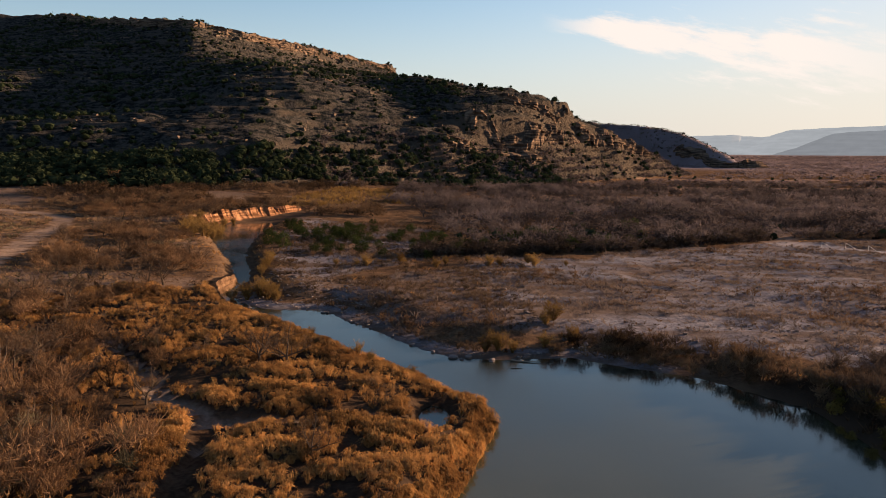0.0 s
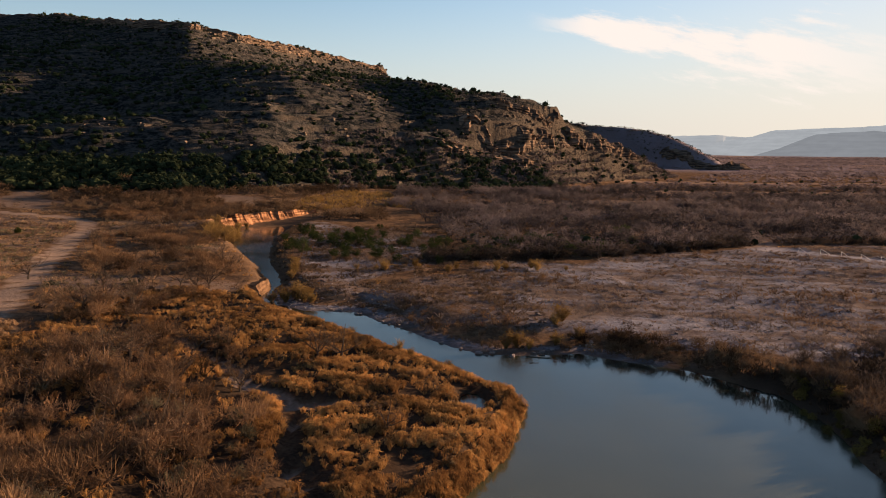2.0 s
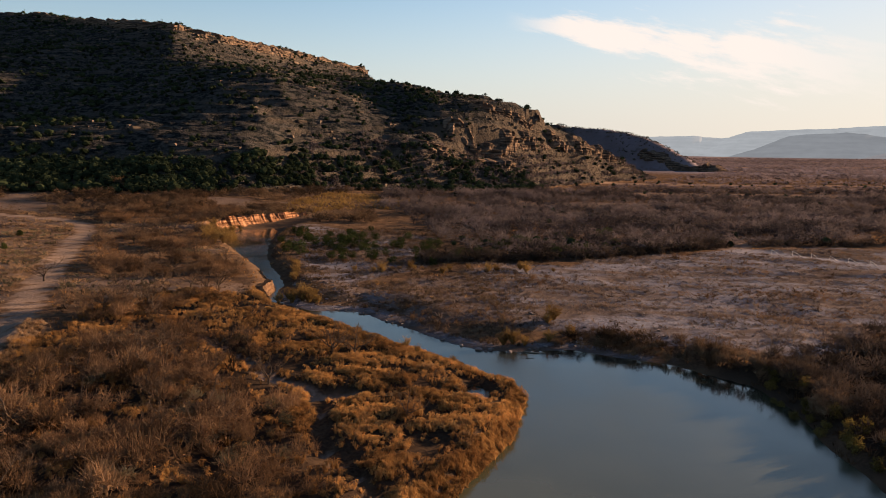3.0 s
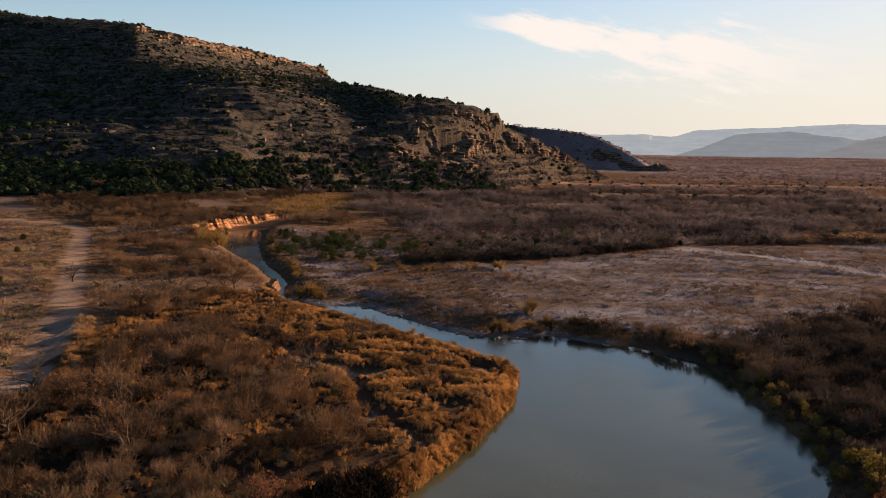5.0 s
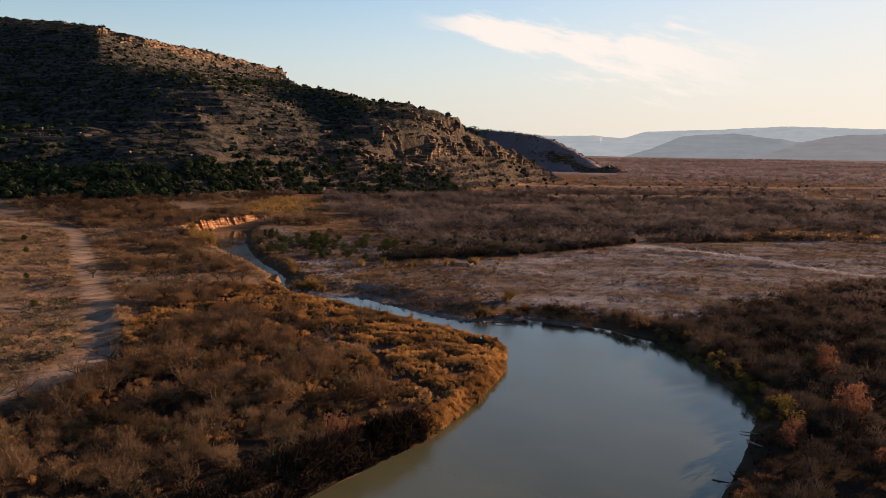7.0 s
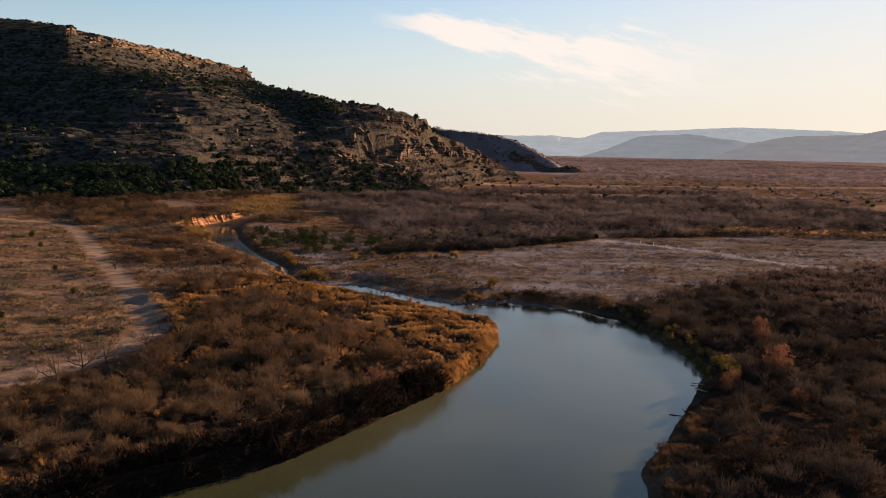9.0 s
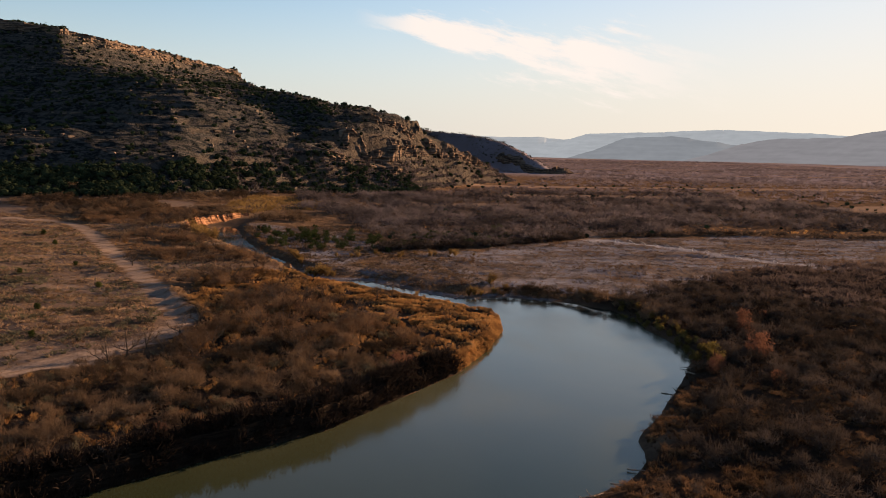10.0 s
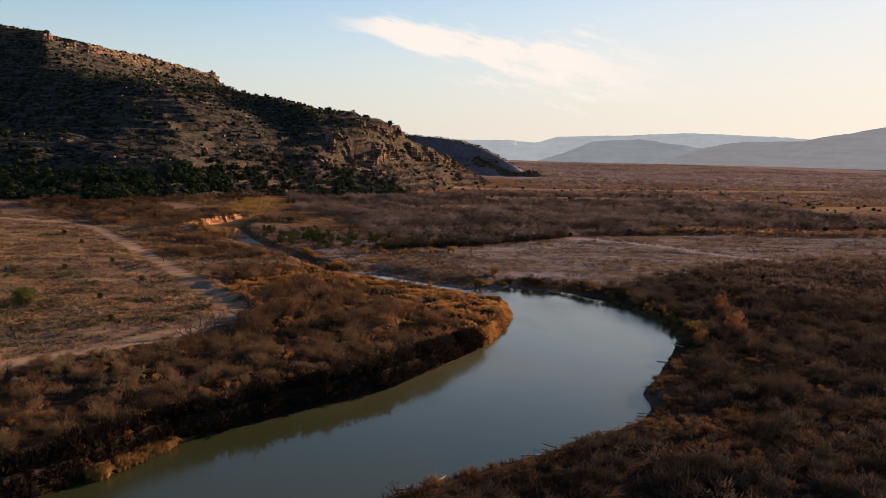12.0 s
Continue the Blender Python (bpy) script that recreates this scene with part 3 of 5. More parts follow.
def build_ground():
    xs = axis((-4800, -420, 420, 24), (-420, -130, 4, 3), (-130, 130, 1.5, 1.5), (130, 400, 2.5, 16), (400, 4800, 16, 420))
    ys = axis((-1500, -60, 260, 10), (-60, 300, 1.6, 1.6), (300, 760, 2.8, 5.0), (760, 1150, 5, 14), (1150, 4900, 14, 420))
    gx, gy = np.meshgrid(xs, ys)
    z, d, west, kinds = survey(gx, gy)
    nx, ny = len(xs), len(ys)
    idx = np.arange(nx * ny).reshape(ny, nx)
    quads = np.stack([idx[:-1, :-1], idx[:-1, 1:], idx[1:, 1:], idx[1:, :-1]], -1).reshape(-1, 4)
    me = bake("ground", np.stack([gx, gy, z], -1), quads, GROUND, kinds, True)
    tagged(new("ground", me), "brown river valley floor rising to a terraced limestone mesa", "ground", kind="structure")


def build_water():
    """The river's surface, one sheet under the banks along its bed."""
    xs = np.arange(-900, 101, 4.0)
    ys = np.arange(-540, 361, 4.0)
    gx, gy = np.meshgrid(xs, ys)
    idx = np.arange(gx.size).reshape(gx.shape)
    quads = np.stack([idx[:-1, :-1], idx[:-1, 1:], idx[1:, 1:], idx[1:, :-1]], -1).reshape(-1, 4)
    cx, cy = gx[:-1, :-1].ravel() + 2, gy[:-1, :-1].ravel() + 2
    near = np.minimum(to_line(cx, cy, LEFT_SHORE)[0], to_line(cx, cy, RIGHT_SHORE)[0]) < 9
    quads = quads[near | within(cx, cy, RIVER)]
    used, flat = np.unique(quads, return_inverse=True)
    verts = np.stack([gx.ravel()[used], gy.ravel()[used], np.zeros(len(used))], -1)
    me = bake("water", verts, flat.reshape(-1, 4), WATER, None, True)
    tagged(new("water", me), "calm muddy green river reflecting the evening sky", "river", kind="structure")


build_ground()
build_water()


# ---------- far mesas ----------
def ridge(name, label, line, depth, mat, seed):
    """A long table mountain: a crest line with heights, slopes to both sides and a ragged cliff edge."""
    pts, rng = [], np.random.RandomState(seed)
    for a, b in zip(line, line[1:]):
        steps = max(2, int(np.hypot(b[0] - a[0], b[1] - a[1]) / 12))
        for i in range(steps):
            t = i / steps
            pts.append([a[k] + (b[k] - a[k]) * t for k in range(3)])
    pts.append(list(line[-1]))
    pts = np.array(pts, float)
    along = np.gradient(pts[:, :2], axis=0)
    along /= np.linalg.norm(along, axis=1)[:, None]
    side = np.stack([along[:, 1], -along[:, 0]], -1)
    rows, shape = [], ((-1.0, 0.0), (-0.62, 0.36), (-0.34, 0.70), (-0.22, 0.90), (-0.16, 1.0), (0.3, 1.0), (1.0, 0.3), (1.4, 0.0))
    base = 20.0
    for k, (o, h) in enumerate(shape):
        s = 1 + 0.35 * (rough(pts[:, 0], pts[:, 1], 260.0, seed + k // 2, 3) - 0.5) * (1 if k < 4 else 0.3)
        off = o * depth * s
        p = pts[:, :2] - side * off[:, None] * -1
        zz = base + (pts[:, 2] - base) * h + (rough(p[:, 0], p[:, 1], 45.0, seed, 4) - 0.5) * 9 * (1 if 0 < h else 0)
        rows.append(np.column_stack([p, zz - (12 if h == 0 else 0)]))
    grid = np.array(rows)
    m, n = grid.shape[:2]
    idx = np.arange(m * n).reshape(m, n)
    quads = np.stack([idx[:-1, :-1], idx[:-1, 1:], idx[1:, 1:], idx[1:, :-1]], -1).reshape(-1, 4)
    tagged(new(name, bake(name, grid, quads, mat, None, True)), label, "mesa", kind="structure")


def from_eye(bearing, reach, high):
    return (-60 + reach * math.sin(radians(bearing)), -106 + reach * math.cos(radians(bearing)), high)


HAZE_A = backdrop_material("mesa_haze_glow_a", (0.345, 0.346, 0.345), 0.235)
HAZE_B = backdrop_material("mesa_haze_glow_b", (0.232, 0.233, 0.238), 0.225)
HAZE_C = backdrop_material("mesa_haze_glow_c", (0.176, 0.163, 0.163), 0.30)
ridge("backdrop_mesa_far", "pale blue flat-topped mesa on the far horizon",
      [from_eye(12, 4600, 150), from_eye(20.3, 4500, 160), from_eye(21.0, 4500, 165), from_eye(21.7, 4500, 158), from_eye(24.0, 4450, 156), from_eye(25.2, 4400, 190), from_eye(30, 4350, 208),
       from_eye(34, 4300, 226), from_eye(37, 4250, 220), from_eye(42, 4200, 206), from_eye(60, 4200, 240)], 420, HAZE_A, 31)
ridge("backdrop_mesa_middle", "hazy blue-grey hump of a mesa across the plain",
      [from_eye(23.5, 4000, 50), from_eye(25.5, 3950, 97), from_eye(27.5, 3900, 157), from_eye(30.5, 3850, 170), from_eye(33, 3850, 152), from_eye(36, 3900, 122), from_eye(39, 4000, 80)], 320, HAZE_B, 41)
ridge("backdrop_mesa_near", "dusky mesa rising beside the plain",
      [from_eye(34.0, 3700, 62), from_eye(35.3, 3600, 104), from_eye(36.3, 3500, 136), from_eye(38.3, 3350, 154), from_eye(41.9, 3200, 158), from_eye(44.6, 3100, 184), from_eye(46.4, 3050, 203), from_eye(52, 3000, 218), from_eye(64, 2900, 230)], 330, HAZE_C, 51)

# ---------- plants ----------
def spike(out, a, b, w, rng, cross=False):
    """A thin tapering stem from a to b, as one blade or two crossed ones."""
    a, b = np.asarray(a, float), np.asarray(b, float)
    side = np.cross(b - a, rng.normal(size=3))
    side *= w / (np.linalg.norm(side) + 1e-9)
    out.append((a - side, a + side, b))
    if cross:
        up = np.cross(b - a, side)
        up *= w / (np.linalg.norm(up) + 1e-9)
        out.append((a - up, a + up, b))


def shrub_shape(seed, stems=8, forks=4, twigs=3, lean=0.55, w=0.014):
    """A leafless many-stemmed bush, one unit high."""
    rng, out = np.random.RandomState(seed), []
    for _ in range(stems):
        turn, tip = rng.uniform(0, 6.283), rng.uniform(0.1, lean)
        base = np.array([math.cos(turn), math.sin(turn), 0]) * rng.uniform(0, 0.10)
        end = base + np.array([math.cos(turn) * tip, math.sin(turn) * tip, rng.uniform(0.55, 0.95)])
        spike(out, base, end, w * 1.6, rng)
        for _ in range(forks):
            p = base + (end - base) * rng.uniform(0.2, 0.95)
            q = p + np.array([rng.normal() * 0.20, rng.normal() * 0.20, rng.uniform(0.02, 0.32)])
            spike(out, p, q, w, rng)
            for _ in range(twigs):
                r = p + (q - p) * rng.uniform(0.2, 1.0)
                spike(out, r, r + np.array([rng.normal() * 0.09, rng.normal() * 0.09, rng.uniform(0.0, 0.16)]), w * 0.8, rng)
    return np.array(out)


def tuft_shape(seed, blades=16, spread=0.6, w=0.035):
    """A bunch of dry grass, one unit high."""
    rng, out = np.random.RandomState(seed), []
    for _ in range(blades):
        turn, reach = rng.uniform(0, 6.283), rng.uniform(0.05, spread)
        away = np.array([math.cos(turn), math.sin(turn), 0])
        base = away * rng.uniform(0, 0.22)
        mid = base + away * reach * 0.5 + np.array([0, 0, rng.uniform(0.4, 0.62)])
        tip = base + away * reach * 1.1 + np.array([0, 0, rng.uniform(0.6, 1.0)])
        spike(out, base, mid, w, rng)
        spike(out, base + (mid - base) * 0.6, tip, w * 0.8, rng)
    return np.array(out)


def tussock_shape(seed, blades=38, w=0.028):
    """A rounded hummock of arching dry grass, one unit high."""
    rng, out = np.random.RandomState(seed), []
    for _ in range(blades):
        turn, reach = rng.uniform(0, 6.283), 0.75 * rng.uniform(0.15, 1.0)
        away = np.array([math.cos(turn), math.sin(turn), 0])
        base = away * 0.12 * rng.rand()
        top = base + away * reach * 0.42 + np.array([0, 0, rng.uniform(0.72, 1.0) * (1 - 0.35 * reach)])
        tip = base + away * reach * 0.85 + np.array([0, 0, rng.uniform(0.35, 0.85) * (1 - 0.7 * reach) + 0.04])
        spike(out, base, top, w, rng)
        spike(out, base + (top - base) * 0.85, tip, w * 0.8, rng)
    return np.array(out)


def fuzz_shape(seed, twigs=150, stems=8, w=0.02, core=True):
    """A rounded bush of fine bare twigs, one unit high: lumpy domes of short shoots on a few stems."""
    rng, out = np.random.RandomState(seed), []
    lumps = [(np.array([rng.normal() * 0.22, rng.normal() * 0.22, rng.uniform(0.28, 0.55)]), rng.uniform(0.24, 0.42)) for _ in range(4)]
    for c, r in lumps:
        spike(out, (c[0] * 0.2, c[1] * 0.2, 0), c + np.array([0, 0, r * 0.4]), w * 1.6, rng)
    for i in range(twigs):
        c, r = lumps[i % 4]
        u = rng.normal(size=3)
        u[2] = abs(u[2]) * 1.1 - 0.25
        u /= np.linalg.norm(u)
        a = c + u * r * rng.uniform(0.35, 0.95)
        if core and i % 5 == 0:
            b = c + u * r * 0.1
            spike(out, b, b + rng.normal(size=3) * r * 0.4, w * 2.6, rng)
        rise = u * 0.30 + np.array([0, 0, 0.35]) + rng.normal(size=3) * 0.30
        spike(out, a, a + rise * r * rng.uniform(0.7, 1.2), w * rng.uniform(0.8, 1.3), rng)
    return np.array(out)


def leafy_shape(seed, clumps=14, leaves=26, size=0.10, wide=0.42, low=0.16):
    """The crown of an evergreen or leafy bush, one unit high: uneven clumps of small leaves."""
    rng, out = np.random.RandomState(seed), []
    for _ in range(clumps):
        v = rng.normal(size=3)
        v /= np.linalg.norm(v)
        centre = np.array([v[0] * wide * rng.uniform(0.35, 0.8), v[1] * wide * rng.uniform(0.35, 0.8), low + (1 - low) * (0.5 + 0.40 * v[2])])
        big = rng.uniform(0.14, 0.26)
        for _ in range(leaves):
            u = rng.normal(size=3)
            u /= np.linalg.norm(u)
            p = centre + u * big * rng.uniform(0.5, 1.0)
            a, b = rng.normal(size=3), rng.normal(size=3)
            out.append((p, p + a / np.linalg.norm(a) * size + u * size * 0.5, p + b / np.linalg.norm(b) * size * 0.6))
    return np.array(out)


def plant_mesh(name, places, shapes, size, wide, mat, seed, patch=5.0):
    """Many plants in one mesh: each a turned and scaled copy of one of the shapes, with a tint of its own."""
    rng = np.random.RandomState(seed)
    x, y, z = places
    n = len(x)
    pick, turn = rng.randint(len(shapes), size=n), rng.uniform(0, 6.283, n)
    tint = np.clip((0.8 if patch < 8 else 0.45) * rng.rand(n) + (1.5 if patch < 8 else 2.4) * (rough(x, y, patch, seed + 50, 3) - 0.42), 0, 1)
    size, wide = np.broadcast_to(size, n), np.broadcast_to(wide, n)
    tris, tints = [], []
    for k, shape in enumerate(shapes):
        m = np.nonzero(pick == k)[0]
        if not len(m):
            continue
        c, s, h = np.cos(turn[m])[:, None, None], np.sin(turn[m])[:, None, None], size[m][:, None, None]
        w = h * wide[m][:, None, None]
        px, py, pz = shape[None, :, :, 0], shape[None, :, :, 1], shape[None, :, :, 2]
        t = np.stack([(px * c - py * s) * w + x[m][:, None, None], (px * s + py * c) * w + y[m][:, None, None], pz * h + (z[m] - 0.06)[:, None, None]], -1)
        tris.append(t.reshape(-1, 3))
        tints.append(np.repeat(tint[m], shape.shape[0] * 3))
    verts = np.concatenate(tris)
    return bake(name, verts, np.arange(len(verts)).reshape(-1, 3), mat, {"tint": np.concatenate(tints)})


def seen_from_path(x, y):
    """Keeps planting to the side of the valley along which the flight passes."""
    def wedge(ex, ey, a, b):
        t = np.degrees(np.arctan2(x - ex, y - ey))
        return (t > a) & (t < b)
    return wedge(-60, -106, -17, 49) | wedge(-20, -45, -25, 40) | wedge(0, 0, -33, 34)


def sow(seed, box, tries, want, sparse=0.6, beside=False):
    """Random places in a box, kept with the chance that want gives there."""
    rng = np.random.RandomState(seed)
    x, y = rng.uniform(box[0], box[1], tries), rng.uniform(box[2], box[3], tries)
    keep = ~seen_from_path(x, y) if beside else seen_from_path(x, y)
    x, y = x[keep], y[keep]
    z, d, west, kinds = survey(x, y)
    keep = (d > sparse) & (rng.rand(len(x)) < want(x, y, z, d, west, kinds))
    return x[keep], y[keep], z[keep]


HEDGE_A = [(-6, 158), (14, 164), (36, 172), (58, 186), (76, 198), (86, 206)]
HEDGE_B = [(99, 209), (120, 213), (150, 221), (182, 219), (214, 206), (270, 200), (340, 198)]
BRUSH_BAND = [(-12, 300), (-4, 250), (6, 185), (22, 169), (40, 172), (62, 186), (95, 209), (185, 228), (330, 236), (900, 260), (1900, 900), (3200, 4300), (300, 4300), (330, 1150), (372, 880), (225, 650), (110, 470), (20, 400), (-60, 372), (-40, 345)]
REEDS = [(-54, 265), (-44, 281), (-36, 292), (-20, 307), (0, 318), (-2, 345), (-20, 362), (-45, 345), (-58, 300)]
GOLD_STRIP = [(150, 227), (180, 224), (215, 210), (270, 206), (380, 208), (380, 232), (270, 230), (215, 236), (186, 252), (155, 248)]
JUNIPER_BELT = [(-420, 262), (-250, 268), (-170, 276), (-112, 292), (-84, 312), (-62, 340), (-40, 364), (-12, 388), (18, 408), (48, 426), (78, 452), (66, 468), (36, 450), (2, 430), (-28, 404), (-50, 376), (-72, 352), (-92, 330), (-130, 318), (-200, 314), (-420, 306)]

BARE_BIG = [shrub_shape(10 + s, 15, 5, 3, 0.75, 0.0125) for s in range(6)]
FUZZ = [fuzz_shape(140 + s, 165, 8, 0.014) for s in range(7)]
FUZZ_BIG = [fuzz_shape(150 + s, 330, 8, 0.0092) for s in range(7)]
FUZZ_FAR = [fuzz_shape(160 + s, 56, 4, 0.033, False) for s in range(8)]
FUZZ_TINY = [fuzz_shape(170 + s, 18, 4, 0.085, False) for s in range(8)]
PUFF = [leafy_shape(180 + s, 9, 9, 0.15, 0.52, 0.10) for s in range(6)]
TUSSOCK = [tussock_shape(55 + s) for s in range(6)]
TUSSOCK_LIGHT = [tussock_shape(45 + s, 23, 0.028) for s in range(8)]
TUFT_SMALL = [tuft_shape(70 + s, 9, 0.7, 0.055) for s in range(4)]
TUFT_MID = [tuft_shape(65 + s, 14, 0.65, 0.04) for s in range(4)]
TUFT_TINY = [tuft_shape(75 + s, 5, 0.7, 0.07) for s in range(5)]


def round_shape(seed, leaves=18):
    """A far-off evergreen: a lumpy dark body in a coat of small leaves, one unit high."""
    rng = np.random.RandomState(seed)
    bm = bmesh.new()
    bmesh.ops.create_icosphere(bm, subdivisions=1, radius=0.44)
    spots = {v.index: np.array([v.co.x, v.co.y, v.co.z + 0.46]) * rng.uniform(0.72, 1.02, 3) for v in bm.verts}
    out = [tuple(spots[v.index] for v in f.verts) for f in bm.faces]
    bm.free()
    for _ in range(leaves):
        u = rng.normal(size=3)
        u /= np.linalg.norm(u)
        p = np.array([0, 0, 0.46]) + u * rng.uniform(0.34, 0.56) * np.array([1.0, 1.0, 0.95])
        a, b = rng.normal(size=3) * 0.075, rng.normal(size=3) * 0.075
        out.append((p - a, p + a + u * 0.06, p + b))
    return np.array(out)


GREEN_FAR = [round_shape(90 + s) for s in range(6)]


def stuff(name, label, category, places, shapes, low, high, wide, mat, seed, clump=0.0, patch=5.0):
    rng = np.random.RandomState(seed + 1000)
    n = len(places[0])
    lush = rough(places[0], places[1], clump, seed, 2) if clump else rng.rand(n)
    size = low + (high - low) * np.clip(0.75 * (lush - 0.2) / 0.6 + 0.35 * rng.rand(n) ** 1.4, 0, 1.1)
    ob = new(name, plant_mesh(name, places, shapes, size, wide * rng.uniform(0.8, 1.25, n), mat, seed, patch))
    return tagged(ob, label, category, kind="stuff")


def along(line, n, lo, hi, seed):
    """Random places beside a line of the plan, from lo to hi metres to its left."""
    rng, line = np.random.RandomState(seed), np.array(line, float)
    run = np.r_[0, np.cumsum(np.hypot(*np.diff(line, axis=0).T))]
    s, off = rng.uniform(0, run[-1], n), rng.uniform(lo, hi, n)
    x, y = np.interp(s, run, line[:, 0]), np.interp(s, run, line[:, 1])
    tx, ty = np.interp(s + 0.5, run, line[:, 0]) - np.interp(s - 0.5, run, line[:, 0]), np.interp(s + 0.5, run, line[:, 1]) - np.interp(s - 0.5, run, line[:, 1])
    t = np.hypot(tx, ty) + 1e-9
    x, y = x - ty / t * off, y + tx / t * off
    return x, y, heights(x, y)


def patchy(x, y, size, seed, lo=0.35, hi=0.6):
    return step(lo, hi, rough(x, y, size, seed, 3))


def plant_grass():
    def bank(x, y, z, d, west, k):
        gaps = step(0.34, 0.46, rough(x, y, 3.4, 80, 2)) * 0.86 + 0.14
        return np.where(west & (k["sand"] < 0.3) & (k["road"] < 0.25) & (x > -58), (0.3 + 0.7 * patchy(x, y, 8, 5)) * np.where(d < 3, 1.0, gaps), 0) * (to_line(x, y, WASH)[0] > 0.9 + 0.8 * (rough(x, y, 3, 61) - 0.5)) * (to_line(x, y, GULLY)[0] > 0.7 + 1.2 * (rough(x, y, 3, 62) - 0.5)) * np.where(within(x, y, THICKET), 0.22, 1.0) * np.where(y > 64, step(0.2, 1.6, d + 1.5 * (rough(x, y, 2.5, 75) - 0.5)), 1.0) * (np.hypot((x + 0.8) / 2.3, (y - 62.5) / 4.4) > 1)
    stuff("dry_grass", "fine golden dry grass covering the near river point", "grass", sow(1, (-60, 8, 18, 118), 38000, bank, 0.1), TUSSOCK_LIGHT, 0.4, 1.15, 1.05, GRASS, 1, 1.8)

    def hummocks(x, y, z, d, west, k):
        return bank(x, y, z, d, west, k) * step(0.45, 0.58, rough(x, y, 6.0, 45, 2))
    stuff("tussock_grass", "rust-coloured grass tussocks on the river point", "grass", sow(44, (-60, 8, 18, 118), 7000, hummocks, 0.1), TUSSOCK, 0.5, 1.15, 1.0, STRAW, 44, 2.4)

    def rest(x, y, z, d, west, k):
        a = np.where(west, 0.5, 0.06) * (0.25 + 0.75 * patchy(x, y, 9, 6)) * (k["gravel"] < 0.5) * (k["sand"] < 0.3) * (k["road"] < 0.3)
        return a * (k["hill"] < 0.3) * ~within(x, y, EAST) * ~within(x, y, THICKET) * ~(west & (x > -58) & (y > 18) & (y < 118))
    stuff("brown_grass", "brown dry grass between the bushes", "grass", sow(2, (-170, 150, -75, 240), 60000, rest, 0.1), TUFT_SMALL, 0.3, 0.8, 1.3, GRASS, 2, 3.0)

    def bend(x, y, z, d, west, k):
        return ~west * within(x, y, EAST) * (0.3 + 0.7 * patchy(x, y, 4, 31, 0.35, 0.55))
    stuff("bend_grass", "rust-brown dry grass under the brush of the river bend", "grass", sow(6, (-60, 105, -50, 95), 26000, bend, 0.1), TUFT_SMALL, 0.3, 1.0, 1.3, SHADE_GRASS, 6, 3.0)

    def shore_brush(x, y, z, d, west, k):
        return ~west * (x > 12) * (y > 52) * (d < 7) * step(0.3, 1.0, d) * (0.4 + 0.6 * patchy(x, y, 4, 35))
    stuff("shore_brush", "brown leafless brush along the water's edge", "brush", sow(8, (10, 44, 50, 92), 900, shore_brush, 0.2), FUZZ, 0.9, 2.6, 1.1, DUSK_BRUSH, 8, 5.0)

    def bar_brush(x, y, z, d, west, k):
        return ~west * (y > 85) * (y < 235) * (x > -45) * 0.8 * patchy(x * 0.5, y, 9, 36, 0.55, 0.68)
    stuff("bar_brush", "low dark brush in patches on the gravel bar", "brush", sow(9, (-45, 230, 85, 235), 6500, bar_brush, 2.0), FUZZ_FAR, 0.5, 1.5, 1.3, BRUSH, 9, 8.0)

    def low_bar(x, y, z, d, west, k):
        return ~west * (x < 34) * (y > 80) * (k["gravel"] < 0.75) * (0.2 + 0.8 * patchy(x, y, 6, 33, 0.36, 0.55))
    stuff("bar_grass", "brown grass on the low bar beside the river", "grass", sow(7, (-48, 34, 80, 240), 15000, low_bar, 0.6), TUFT_SMALL, 0.3, 0.9, 1.3, RUST, 7, 5.0)

    def bar(x, y, z, d, west, k):
        return (k["road"] < 0.3) * np.maximum(k["gravel"] * 0.8, 0.9 * (k["sand"] > 0.2)) * (0.06 + 0.94 * patchy(x * 0.35, y, 5, 8, 0.47, 0.60)) * (z > 0.4)
    stuff("stubble", "low dry tufts scattered over gravel and sand", "grass", sow(3, (-190, 330, -40, 245), 100000, bar, 1.0), TUFT_TINY, 0.25, 0.8, 1.7, BRUSH, 3, 6.0)

    def tufts(x, y, z, d, west, k):
        return (k["gravel"] > 0.4) * (k["road"] < 0.3) * (0.25 + 0.75 * patchy(x * 0.3, y, 7, 48, 0.40, 0.6))
    stuff("bar_tufts", "tan weeds dotted over the gravel bar", "grass", sow(48, (-20, 260, 80, 240), 36000, tufts, 1.0), TUFT_TINY, 0.35, 0.9, 1.5, BAR_STRAW, 48, 5.0)

    def strip(x, y, z, d, west, k):
        return within(x, y, GOLD_STRIP) * (0.3 + 0.7 * patchy(x * 0.4, y, 10, 49))
    stuff("golden_strip", "sunlit golden grass beyond the gravel bar", "grass", sow(49, (100, 460, 200, 330), 4500, strip, 1.0), TUFT_SMALL, 0.5, 1.2, 1.5, GRASS, 49)

    def field(x, y, z, d, west, k):
        return (k["sand"] > 0.12) * (k["road"] < 0.3) * (0.15 + 0.85 * patchy(x * 0.4, y, 6, 37, 0.40, 0.58))
    stuff("field_grass", "straw-coloured tufts over the sandy field", "grass", sow(10, (-190, -50, -30, 245), 60000, field, 2.0), TUFT_TINY, 0.25, 0.75, 1.7, FIELD_STRAW, 10, 4.0)

    def flats(x, y, z, d, west, k):
        return np.where(within(x, y, REEDS), 1.0, 0.0) * (d > 0.3)
    stuff("yellow_reeds", "yellow reeds beside the upstream pool", "reeds", sow(4, (-62, 4, 262, 385), 4200, flats, 0.2), TUFT_SMALL, 0.7, 1.8, 0.9, WILLOW, 4, 9.0)

    def far(x, y, z, d, west, k):
        return (0.2 + 0.8 * patchy(x, y, 30, 9)) * (k["hill"] < 0.6) * (y > 238)
